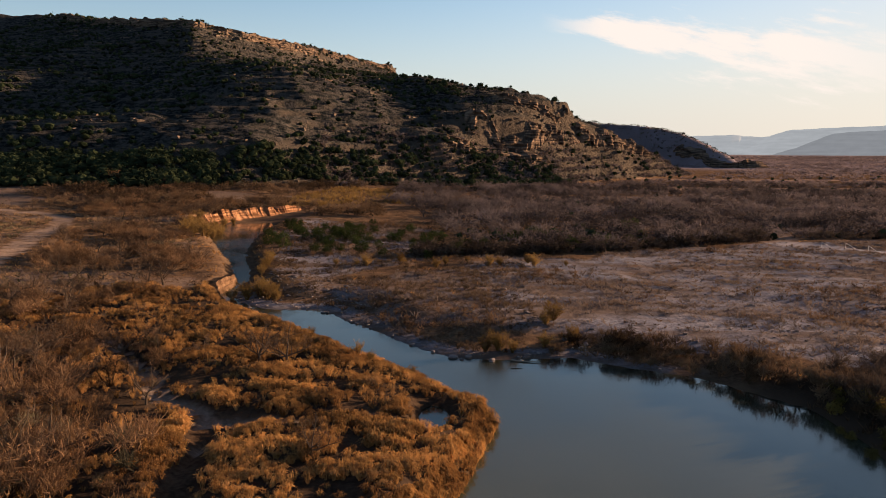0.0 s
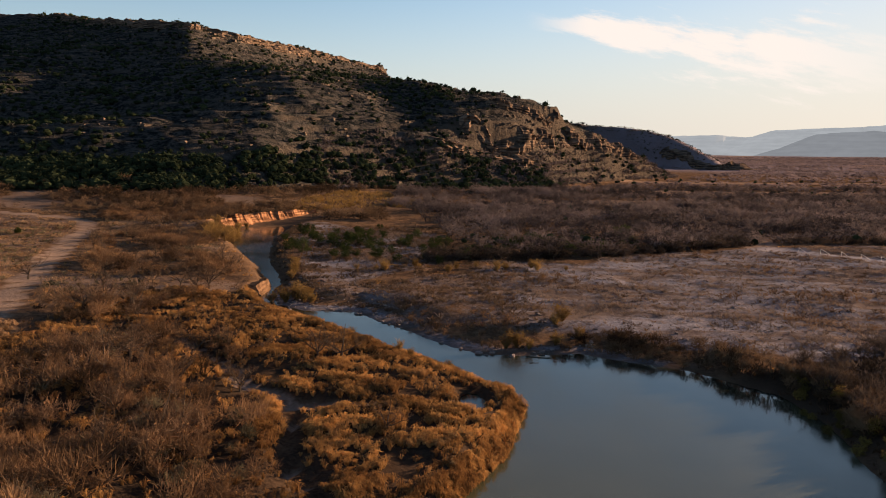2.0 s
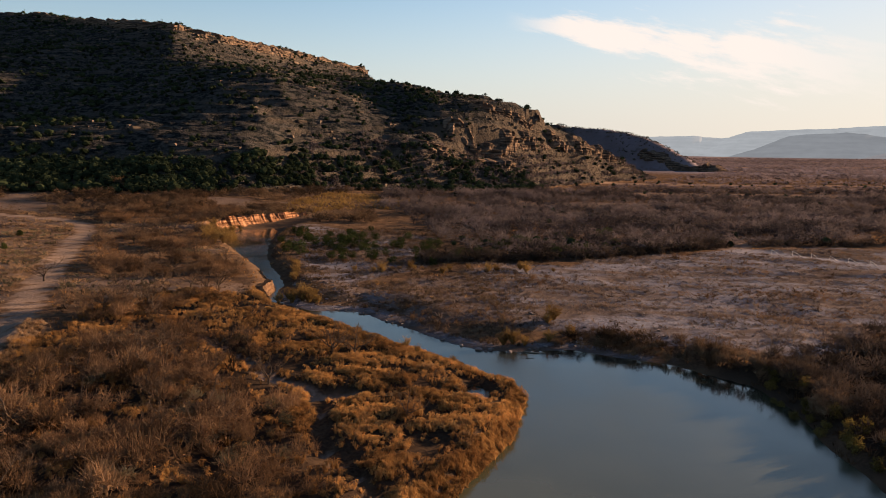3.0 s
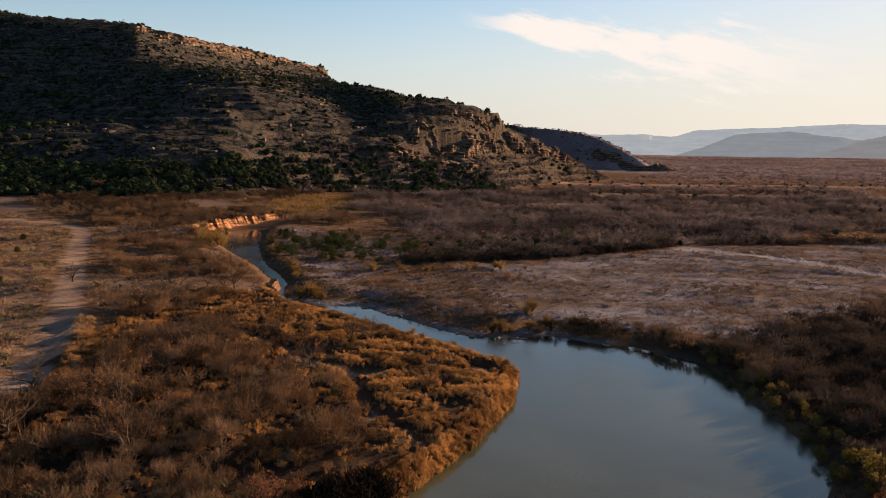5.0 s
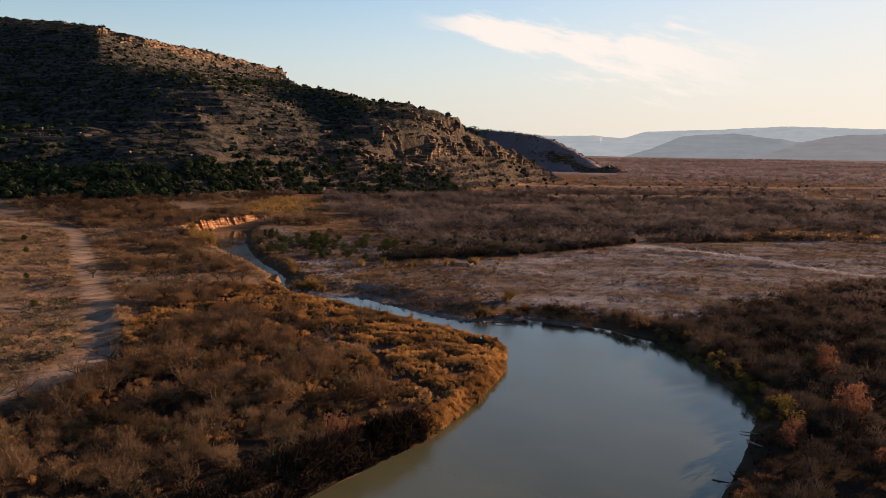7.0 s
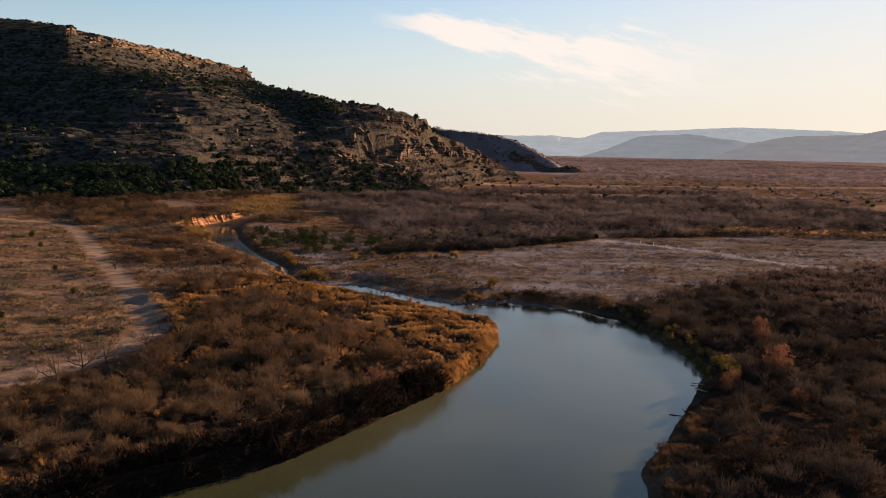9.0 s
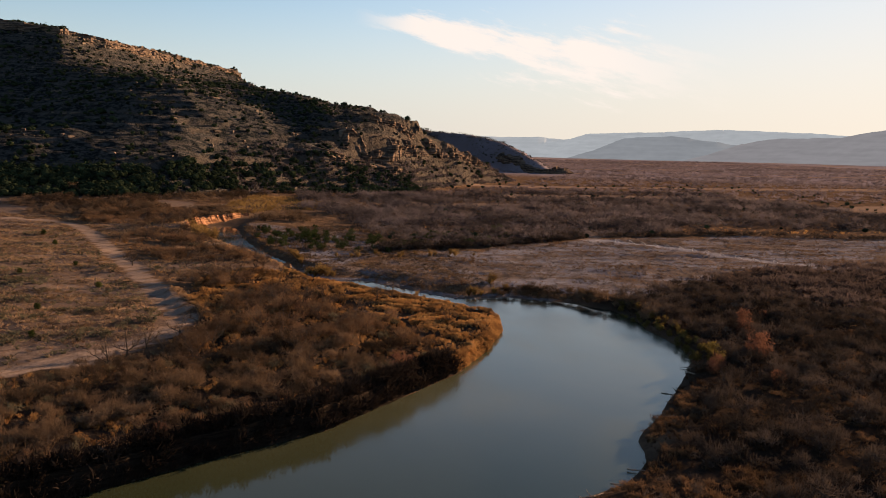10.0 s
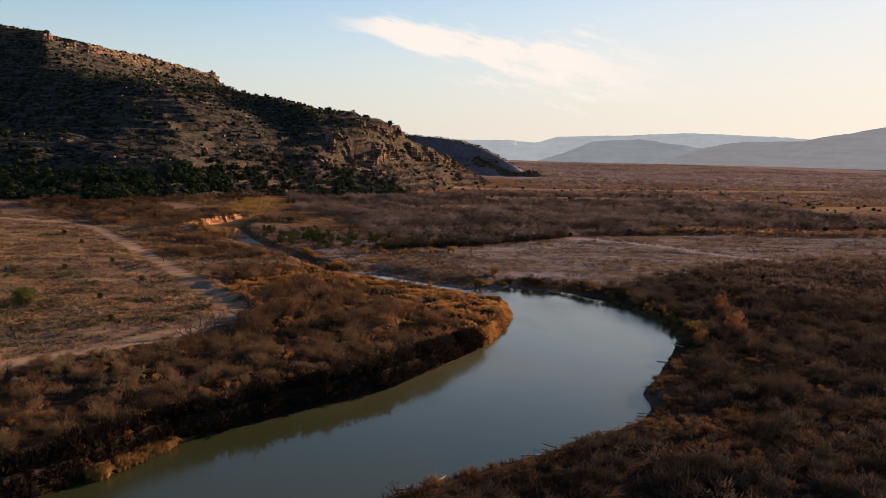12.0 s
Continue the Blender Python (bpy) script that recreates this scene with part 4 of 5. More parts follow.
    stuff("far_grass", "pale dry grass across the valley floor", "grass", sow(5, (-330, 460, 238, 520), 7000, far, 1.0), TUFT_SMALL, 0.4, 0.8, 1.6, RUST, 5)


def plant_brush():
    def thicket(x, y, z, d, west, k):
        return west * within(x, y, THICKET) * (0.08 + 0.92 * patchy(x, y, 5, 15, 0.42, 0.54)) * (k["sand"] < 0.3) * (k["road"] < 0.3) * step(0.0, 1, d) * step(2.5, 8, to_line(x, y, ROAD)[0])

    def low_thicket(x, y, z, d, west, k):
        return west * within(x, y, THICKET) * (0.06 + 0.94 * patchy(x, y, 4.5, 54, 0.45, 0.54)) * step(2.5, 8, to_line(x, y, ROAD)[0])
    def open_thicket(x, y, z, d, west, k):
        return west * within(x, y, THICKET) * (0.45 + 0.55 * patchy(x, y, 9, 55, 0.40, 0.55)) * step(2.5, 8, to_line(x, y, ROAD)[0])
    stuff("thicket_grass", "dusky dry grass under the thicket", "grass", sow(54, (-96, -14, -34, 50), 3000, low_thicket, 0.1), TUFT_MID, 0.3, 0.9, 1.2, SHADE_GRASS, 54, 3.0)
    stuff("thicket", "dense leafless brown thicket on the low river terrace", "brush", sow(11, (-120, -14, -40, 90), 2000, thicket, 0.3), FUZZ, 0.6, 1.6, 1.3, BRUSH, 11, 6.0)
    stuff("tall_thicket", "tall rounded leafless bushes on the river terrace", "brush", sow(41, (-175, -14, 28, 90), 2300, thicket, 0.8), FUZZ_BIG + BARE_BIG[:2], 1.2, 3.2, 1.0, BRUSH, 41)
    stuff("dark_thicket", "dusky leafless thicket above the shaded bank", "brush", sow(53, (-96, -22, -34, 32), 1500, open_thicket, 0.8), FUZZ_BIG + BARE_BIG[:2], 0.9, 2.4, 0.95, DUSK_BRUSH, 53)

    def mixed(x, y, z, d, west, k):
        return west * within(x, y, THICKET) * patchy(x, y, 7, 73, 0.44, 0.58) * (k["sand"] < 0.3) * step(3, 8, to_line(x, y, ROAD)[0])
    stuff("olive_thicket", "olive-grey twiggy bushes among the brown thicket", "brush", sow(73, (-120, -14, -40, 90), 1500, mixed, 1.0), FUZZ, 0.7, 1.9, 1.2, GREY_BRUSH, 73)

    def straw(x, y, z, d, west, k):
        return west * within(x, y, THICKET) * patchy(x, y, 5, 74, 0.46, 0.60) * step(3, 6, to_line(x, y, ROAD)[0])
    stuff("thicket_straw", "clumps of sunlit straw-coloured grass between the bushes", "grass", sow(74, (-120, -14, -40, 90), 7600, straw, 0.6), TUSSOCK_LIGHT, 0.4, 1.1, 1.1, GRASS, 74)

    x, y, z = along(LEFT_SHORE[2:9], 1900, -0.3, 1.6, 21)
    stuff("bank_fringe", "dark brush and roots overhanging the cut left bank", "brush", (x, y, np.maximum(z, 0.35)), FUZZ_FAR, 0.9, 2.2, 1.1, BANK_SHADE_BRUSH, 21)
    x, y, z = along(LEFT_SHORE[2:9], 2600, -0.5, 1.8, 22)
    stuff("bank_grass", "dry grass hanging over the river bank", "grass", (x, y, np.maximum(z, 0.15)), TUFT_SMALL, 0.5, 1.2, 1.2, BANK_SHADE_BRUSH, 22)
    x, y, z = along([(-73, -25.5), (-66, -17)], 240, -1.8, 1.2, 25)
    stuff("lit_bank_grass", "sunlit golden grass on a slump of the river bank", "grass", (x, y, np.maximum(z, 0.05)), TUSSOCK, 0.6, 1.6, 0.9, GRASS, 25)
    x, y, z = along(LEFT_SHORE[8:13], 1100, -0.5, 1.3, 23)
    stuff("point_grass", "sunlit golden grass hanging over the point bank", "grass", (x, y, np.maximum(z, 0.05)), TUSSOCK, 0.5, 1.2, 0.9, GRASS, 23)

    x, y, z = along(BERM[::-1], 300, -2.6, -0.3, 24)
    stuff("berm_grass", "straw-coloured grass along the low berm beside the track", "grass", (x, y, z), TUSSOCK, 0.35, 0.85, 1.0, FIELD_STRAW, 24)

    def terrace(x, y, z, d, west, k):
        return west * within(x, y, TERRACE) * (0.1 + 0.9 * patchy(x, y, 9, 16, 0.38, 0.58)) * (k["sand"] < 0.3) * step(4.5, 11, to_line(x, y, ROAD)[0] + 4 * (rough(x, y, 9, 72) - 0.5)) * step(1, 8, d)
    stuff("terrace_brush", "bare brown brush between the dirt track and the river", "brush", sow(12, (-132, -35, 82, 305), 3000, terrace, 1.0), FUZZ, 0.6, 1.7, 1.3, BRUSH, 12, 8.0)
    stuff("tall_terrace_brush", "tall leafless bushes beside the dirt track", "brush", sow(42, (-132, -35, 82, 305), 2600, terrace, 1.5), FUZZ_BIG + BARE_BIG[:1], 1.4, 3.4, 1.15, BRUSH, 42, 6.0)

    # splits the bend: shade-darkened brush below, paler mauve brush above
    def upper(x, y):
        return step(72, 104, 0.55 * x + 0.6 * y + 8 * (rough(x, y, 12, 58) - 0.5))

    def east_upper(x, y, z, d, west, k):
        return ~west * within(x, y, EAST) * (0.4 + 0.6 * patchy(x, y, 9, 57, 0.36, 0.55)) * step(1, 5, d) * upper(x, y)
    stuff("upper_bank_brush", "mauve-brown leafless brush above the river bend", "brush", sow(57, (10, 200, 10, 150), 8500, east_upper, 0.8), FUZZ_FAR + FUZZ[:2], 0.9, 2.8, 1.3, MAUVE, 57, 8.0, 14.0)

    def east(x, y, z, d, west, k):
        return ~west * within(x, y, EAST) * (0.35 + 0.65 * patchy(x, y, 12, 17, 0.3, 0.55)) * step(0.5, 4, d - 2.5 * (y < 12)) * (1 - upper(x, y))
    stuff("bank_brush", "dark leafless brush crowding the river bend", "brush", sow(13, (-60, 200, -75, 150), 11000, east, 0.8), FUZZ_FAR + FUZZ[:3], 0.7, 2.2, 1.35, BRUSH_SHADE_DARK, 13, 8.0, 12.0)
    stuff("tall_bank_brush", "tall dark leafless bushes on the inside of the bend", "brush", sow(43, (-60, 170, -75, 140), 3800, east, 1.2), FUZZ_BIG + BARE_BIG[:1], 1.5, 3.5, 1.15, BRUSH_SHADE_DARK, 43, 5.0)

    def rusty(x, y, z, d, west, k):
        return ~west * within(x, y, EAST) * patchy(x, y, 7, 52, 0.42, 0.56) * step(60, 0, y) * step(0.4, 1.5, d)
    stuff("rusty_brush", "rust-brown twiggy brush along the inner bend", "brush", sow(52, (-60, 110, -60, 60), 6500, rusty, 0.4), FUZZ, 0.5, 1.5, 1.4, RUSTY, 52, 5.0)

    def east_far(x, y, z, d, west, k):
        return ~west * within(x, y, EAST) * (0.4 + 0.6 * patchy(x, y, 16, 18))
    stuff("far_bank_brush", "dark leafless brush beyond the river bend", "brush", sow(14, (150, 420, -20, 175), 5200, east_far, 1.0), FUZZ_FAR, 1.4, 3.0, 1.2, MAUVE, 14)

    def band(x, y, z, d, west, k):
        return within(x, y, BRUSH_BAND) * ~within(x, y, GOLD_STRIP) * (0.58 + 0.42 * patchy(x * 0.4, y, 22, 19, 0.36, 0.54)) * (1 - 0.85 * k["straw"]) * (k["hill"] < 0.7) * ~west
    stuff("valley_brush", "mauve-brown leafless brush filling the valley floor", "brush", sow(15, (-60, 330, 165, 480), 12000, band, 1.0), PUFF + FUZZ_FAR[:3], 1.8, 4.6, 1.15, BRUSH_MID, 15, 12.0, 14.0)
    stuff("far_valley_brush", "mauve-brown brush on the far valley floor", "brush", sow(16, (-20, 1150, 400, 1700), 25000, band, 1.0), FUZZ_TINY, 1.2, 2.8, 2.7, BRUSH_HAZED, 16, 0.0, 60.0)

    x, y, z = along(CUT_BANK, 150, 1.0, 4.5, 78)
    stuff("cut_bank_brush", "brown brush along the top of the clay cut bank", "brush", (x, y, z), FUZZ_FAR + PUFF[:2], 0.7, 2.0, 1.2, DUSK_BRUSH, 78)
    x, y, z = along(HEDGE_A, 420, -4.0, 4.0, 76)
    stuff("bar_hedge", "dark brush hedging the far edge of the gravel bar", "brush", (x, y, z), PUFF + FUZZ_FAR[:3], 1.4, 3.2, 1.2, BRUSH_SHADE_DARK, 76)
    x, y, z = along(HEDGE_B, 420, -3.0, 3.0, 77)
    stuff("strip_hedge", "dark brush between the gravel bar and the golden strip", "brush", (x, y, z), FUZZ_FAR, 1.2, 2.6, 1.2, BRUSH_SHADE_DARK, 77)

    def outer(x, y, z, d, west, k):
        return (0.25 + 0.75 * patchy(x, y, 12, 63, 0.36, 0.56)) * (k["sand"] < 0.3) * (k["road"] < 0.3) * (k["gravel"] < 0.4) * (k["hill"] < 0.5)
    stuff("outer_brush", "brown leafless brush over the rest of the valley floor", "brush", sow(63, (-220, 240, -240, 200), 20000, outer, 0.8, True), FUZZ_TINY, 0.8, 2.4, 1.5, BRUSH_SHADE_DARK, 63, 8.0)
    stuff("outer_grass", "brown dry grass over the rest of the valley floor", "grass", sow(64, (-200, 200, -200, 120), 9000, outer, 0.3, True), TUFT_TINY, 0.3, 0.9, 1.6, RUST, 64, 6.0)

    def foot(x, y, z, d, west, k):
        near = (y > 236 + 0.12 * (x + 200)) & (y < 440)
        return near * (k["hill"] < 0.8) * (k["sand"] < 0.4) * (0.2 + 0.8 * patchy(x, y, 26, 20, 0.34, 0.52)) * (west | (x < -20)) * ~within(x, y, REEDS)
    stuff("foot_brush", "brown brush on the flats below the mesa", "brush", sow(18, (-330, 40, 240, 445), 15000, foot, 2.0), PUFF + FUZZ_FAR[:3], 1.4, 3.6, 1.25, DUSK_BRUSH, 18, 14.0, 16.0)

    def field(x, y, z, d, west, k):
        return (k["sand"] > 0.2) * (0.1 + 0.9 * patchy(x * 0.5, y, 7, 22, 0.44, 0.60)) * step(240, 60, y) * (to_line(x, y, ROAD)[0] > 3.5)
    stuff("field_scrub", "low grey-brown scrub dotted over the sandy field", "brush", sow(19, (-200, -55, -40, 240), 22000, field, 2.0), FUZZ_TINY, 0.35, 1.2, 1.5, GREY_BRUSH, 19, 7.0)

    def slope(x, y, z, d, west, k):
        return (k["hill"] > 0.5) * 0.7 * (0.3 + 0.7 * patchy(x, y, 30, 23, 0.35, 0.6))
    def behind(x, y, z, d, west, k):
        return (k["hill"] < 0.6) * (k["plain"] > 0.4) * (z > 26) * step(700, 880, y) * (x > 130) * 0.8
    stuff("far_spur_scrub", "grey-green scrub on the spur behind", "brush", sow(79, (130, 400, 700, 1200), 9000, behind, 5.0), FUZZ_TINY, 1.0, 2.8, 1.6, SAGE, 79, 30.0)
    def talus(x, y, z, d, west, k):
        return (k["hill"] > 0.3) * (0.4 + 0.6 * patchy(x, y, 20, 47, 0.36, 0.56)) * step(40, 24, z) * (x > -60)
    stuff("talus_brush", "brown brush on the talus below the spur", "brush", sow(46, (-70, 300, 350, 720), 28000, talus, 5.0), FUZZ_TINY, 1.0, 2.8, 1.5, BRUSH_MID, 46)
    stuff("slope_scrub", "grey-brown scrub on the mesa slopes", "brush", sow(20, (-460, 330, 290, 1000), 26000, slope, 5.0), FUZZ_TINY, 0.5, 1.6, 1.7, SAGE, 20, 25.0)


def plant_juniper():
    def belt(x, y, z, d, west, k):
        return within(x, y, JUNIPER_BELT) * (0.3 + 0.7 * patchy(x, y, 14, 25, 0.36, 0.52)) * np.where(x > -50, 0.55, 1.0)
    stuff("juniper_belt", "dark green juniper wood along the foot of the mesa", "juniper", sow(31, (-420, 82, 255, 472), 36000, belt, 3.0), GREEN_FAR, 1.5, 4.2, 1.15, JUNIPER, 31)

    def slope(x, y, z, d, west, k):
        thick = step(0.44, 0.58, rough(x * 0.6, y, 30, 26, 3))
        gully = np.exp(-(to_line(x, y, GULLY_LINE)[0] / 26.0) ** 2)
        return (k["hill"] > 0.6) * np.clip(0.10 + 0.30 * thick + 0.5 * gully + 0.45 * step(36, 16, z) + 0.35 * step(44, 30, z) * (x > -70) + 0.16 * np.exp(-((z - 75) / 9.0) ** 2) + 0.35 * step(-120, -190, x), 0, 0.85) * np.where(x > 140, 0.6, 1.0)
    stuff("slope_juniper", "dark green junipers dotted over the mesa slopes", "juniper", sow(32, (-470, 380, 290, 1080), 26000, slope, 5.0), GREEN_FAR, 1.0, 3.8, 1.25, JUNIPER, 32, 22.0)

    def crest(x, y, z, d, west, k):
        a = np.minimum(to_line(x, y, CREST[1:])[0], to_line(x, y, RIM)[0])
        return (a < 9) * (k["hill"] > 0.6) * 0.35
    stuff("crest_juniper", "small round junipers standing along the mesa rim", "juniper", sow(33, (-470, 240, 480, 1080), 5200, crest, 5.0), GREEN_FAR, 1.6, 5.0, 1.1, JUNIPER, 33)

    def bench(x, y, z, d, west, k):
        return ~west * (k["hill"] < 0.5) * (k["gravel"] < 0.25) * np.where(within(x, y, BRUSH_BAND) & (y < 205 + 0.1 * x), 0.5, 0.05)
    stuff("valley_juniper", "scattered dark junipers in the valley brush", "juniper", sow(34, (-5, 420, 165, 620), 6000, bench, 3.0), GREEN_FAR, 1.4, 3.0, 1.2, JUNIPER, 34)


plant_grass()
plant_brush()
plant_juniper()


# ---------- single plants ----------
def part(name, me, parent, label=""):
    ob = new(name, me)
    ob.parent = parent
    if label:
        ob["label"] = label
    return ob


def limb_mesh(name, paths, mat, sides=4):
    """Tapered, bent round limbs; each path is a list of (point, radius)."""
    verts, faces = [], []
    for path in paths:
        rings = []
        for i, (p, r) in enumerate(path):
            p = Vector(p)
            way = (Vector(path[min(i + 1, len(path) - 1)][0]) - Vector(path[max(i - 1, 0)][0])).normalized()
            u = way.orthogonal().normalized()
            v = way.cross(u)
            ring = []
            for k in range(sides):
                a = 6.2832 * k / sides
                ring.append(len(verts))
                verts.append(p + (u * math.cos(a) + v * math.sin(a)) * r)
            rings.append(ring)
        for a, b in zip(rings, rings[1:]):
            for k in range(sides):
                faces.append((a[k], a[(k + 1) % sides], b[(k + 1) % sides], b[k]))
    return bake(name, np.array([tuple(v) for v in verts]), np.array(faces), mat, {"tint": np.full(len(verts), 0.5)})


def bent(rng, start, turn, rise, length, r, bits=4):
    path, p = [], np.array(start, float)
    for i in range(bits + 1):
        path.append((tuple(p), r * (1 - 0.7 * i / bits)))
        turn += rng.normal() * 0.35
        rise = min(1.4, max(-0.1, rise + rng.normal() * 0.25))
        p = p + np.array([math.cos(turn) * math.cos(rise), math.sin(turn) * math.cos(rise), math.sin(rise)]) * length / bits
    return path


def mesquite(seed, twig_mat=None):
    """A bare spreading tree about four metres high: trunk, limbs and a haze of twigs."""
    rng = np.random.RandomState(seed)
    root = new("mesquite_tree")
    fork = 0.5 + 0.3 * rng.rand()
    part("trunk", limb_mesh("trunk", [[((0, 0, -0.2), 0.15), ((0.05, 0.02, fork * 0.5), 0.12), ((0.08, 0, fork), 0.11)]], BARK, 6), root)
    twigs = []
    for k in range(rng.randint(4, 6)):
        turn = k * 1.35 + rng.uniform(-0.4, 0.4)
        main = bent(rng, (0.08, 0, fork - 0.05), turn, rng.uniform(0.5, 1.05), rng.uniform(2.0, 3.2), 0.085, 5)
        limbs = [main]
        for _ in range(4):
            p = main[rng.randint(1, 6)][0]
            side = bent(rng, p, turn + rng.normal() * 0.9, rng.uniform(0.3, 1.2), rng.uniform(0.8, 1.6), 0.035, 3)
            limbs.append(side)
            for _ in range(9):
                q = np.array(side[rng.randint(1, 4)][0])
                e = q + np.array([rng.normal() * 0.34, rng.normal() * 0.34, rng.uniform(0.05, 0.65)])
                spike(twigs, q, e, 0.017, rng)
                for _ in range(3):
                    f = q + (e - q) * rng.uniform(0.3, 1)
                    spike(twigs, f, f + np.array([rng.normal() * 0.2, rng.normal() * 0.2, rng.uniform(0, 0.3)]), 0.013, rng)
        part("limb", limb_mesh("limb", limbs, BARK), root)
    t = np.array(twigs).reshape(-1, 3)
    part("crown", bake("crown", t, np.arange(len(t)).reshape(-1, 3), twig_mat or TWIG, {"tint": np.full(len(t), rng.rand())}), root, "bare grey-brown twigs")
    return root


def leafy_plant(name, seed, mat, stem, wide, clumps, leaves, size, low):
    rng = np.random.RandomState(seed)
    root = new(name)
    paths = [bent(rng, (rng.normal() * 0.05, rng.normal() * 0.05, -0.1), rng.uniform(0, 6.28), rng.uniform(0.9, 1.4), 0.7, stem, 3) for _ in range(4)]
    part("trunk", limb_mesh("trunk", paths, BARK), root)
    t = leafy_shape(seed, clumps, leaves, size, wide, low).reshape(-1, 3)
    part("crown", bake("crown", t, np.arange(len(t)).reshape(-1, 3), mat, {"tint": np.full(len(t), rng.rand())}), root)
    return root


def feathery_plant(name, seed, mat):
    """A dry yellow riverside bush: upright canes with narrow plumes."""
    root = new(name)
    canes = shrub_shape(seed, 10, 3, 1, 0.42, 0.012).reshape(-1, 3)
    part("cane", bake("cane", canes, np.arange(len(canes)).reshape(-1, 3), TWIG, {"tint": np.full(len(canes), 0.6)}), root)
    plume = np.concatenate([shrub_shape(seed + 3, 22, 7, 4, 0.62, 0.017)]).reshape(-1, 3)
    part("plume", bake("plume", plume, np.arange(len(plume)).reshape(-1, 3), mat, {"tint": np.full(len(plume), (seed % 5) / 5)}), root)
    return root


def put(masters, spots, label, category, group, seed, low=0.8, high=1.3, sink=0.05):
    """Stands copies of the masters on the ground, each turned and sized a little differently."""
    rng = np.random.RandomState(seed)
    z = heights(np.array([p[0] for p in spots], float), np.array([p[1] for p in spots], float))
    used = set()
    for i, p in enumerate(spots):
        k = rng.randint(len(masters))
        s = rng.uniform(low, high) * (p[2] if len(p) > 2 else 1.0)
        m = pose(p[0], p[1], float(z[i]) - sink, 0, 0, rng.uniform(0, 360))
        if k in used:
            ob = copy_thing(masters[k], m)
        else:
            ob = masters[k]
            ob.matrix_basis = m
            used.add(k)
        ob.scale = (s * rng.uniform(0.9, 1.15), s * rng.uniform(0.9, 1.15), s)
        tagged(ob, label, category, group)
    for k, ob in enumerate(masters):
        if k not in used:
            for o in (*ob.children_recursive, ob):
                bpy.data.objects.remove(o)


def spots_of(places, limit):
    return [(float(x), float(y)) for x, y in list(zip(places[0], places[1]))[:limit]]


def plant_singles():
    wood = [(-56, 98, 1.2), (-54, 102, 1.2), (-52, 97, 1.1), (-57, 104, 1.1), (-50, 101, 1.25), (-48, 97, 1.1), (-53, 106, 1.1), (-18.5, 75.5, 1.1), (-15.5, 74.5, 1.15), (-9, 49.5, 0.7), (-44, 114), (-48, 118, 0.9), (-30, 79, 0.9), (-46, 93), (-41, 69, 1.1), (-36, 58), (-33, 66, 1.1), (-25, 78, 0.7), (-39, 97, 0.8)]
    wood += spots_of(sow(51, (-80, -18, 20, 90), 160, lambda x, y, z, d, w, k: w * within(x, y, THICKET) * 0.9, 2), 34)
    wood += spots_of(sow(52, (-120, -36, 90, 230), 220, lambda x, y, z, d, w, k: w * within(x, y, TERRACE) * 0.8, 3), 40)
    wood += [(-75 + 0.42 * i + math.sin(i * 3.1), 216 + 3.6 * i + math.cos(i * 2.3) * 2, 1.0) for i in range(13)]
    put([mesquite(201 + s) for s in range(7)], wood, "leafless grey-brown mesquite tree on the river terrace", "tree", "mesquite trees on the terrace", 61, 0.8, 1.25)
    wood = spots_of(sow(53, (36, 190, 0, 125), 420, lambda x, y, z, d, w, k: ~w * within(x, y, EAST) * 0.9, 3), 70)
    put([mesquite(221 + s, BRUSH_SHADE_DARK) for s in range(6)], wood, "leafless mesquite tree in the dark riverside brush", "tree", "mesquite trees in the brush", 62, 0.7, 1.05)

    green = [(-40, 206), (-37, 199), (-25, 188, 1.3), (-17, 162, 1.2), (-29, 181, 1.2), (-35, 169, 1.2), (-12, 185), (-20, 228), (-26, 218), (-23, 184, 1.3), (-20, 178), (-14, 172), (53, 211, 1.5), (-10, 196), (-4, 178), (0, 190), (-31, 194), (-42, 212), (-8, 205), (-2, 168), (-22, 166)]
    green += spots_of(sow(54, (-44, 60, 152, 215), 170, lambda x, y, z, d, w, k: ~w * (y > 152 + 0.5 * np.maximum(x, 0)) * 0.8, 3), 60)
    put([leafy_plant("juniper", 240 + s, BENCH_GREEN, 0.06, 0.72, 26, 40, 0.10, 0.04) for s in range(5)], green, "low dark green juniper on the pale river bench", "juniper", "junipers on the river bench", 63, 1.8, 3.0)
    green = [(-96, 55, 1.35), (-108, 95, 0.5), (-88, 118, 0.5), (-78, 92, 0.5), (-118, 128, 0.6), (-102, 160, 0.6), (-92, 40, 0.5), (-79, 42, 0.45), (-84, 66, 0.5), (-98, 108, 0.5), (-112, 188, 0.6)]
    put([leafy_plant("field_juniper", 250 + s, FIELD_GREEN, 0.06, 0.52, 34, 60, 0.09, 0.04) for s in range(3)], green, "round green juniper standing in the sandy field", "juniper", "junipers in the field", 64, 2.2, 2.9)

    gold = [(5, 84.5, 1.2), (6.5, 85, 1.3), (8, 84.5), (12, 87, 1.1), (14, 95, 1.3), (15.5, 88.5, 1.2), (13, 93.5), (-9, 79.2, 0.8), (-7.5, 77.6, 0.7), (-3, 73.5, 0.6), (-29, 113, 1.5), (-27.5, 114.5, 1.6), (-26, 113, 1.5), (-30, 116, 1.4), (-28, 116.5, 1.5), (-25.5, 115, 1.3), (-24.5, 112, 1.0), (-31.5, 114, 1.2), (-16, 92, 0.6)]
    gold += [(-66.5 + 0.9 * i + math.sin(i * 2.9), 228 + 2.2 * i, 1.0 + 0.4 * math.sin(i * 1.7)) for i in range(5)]
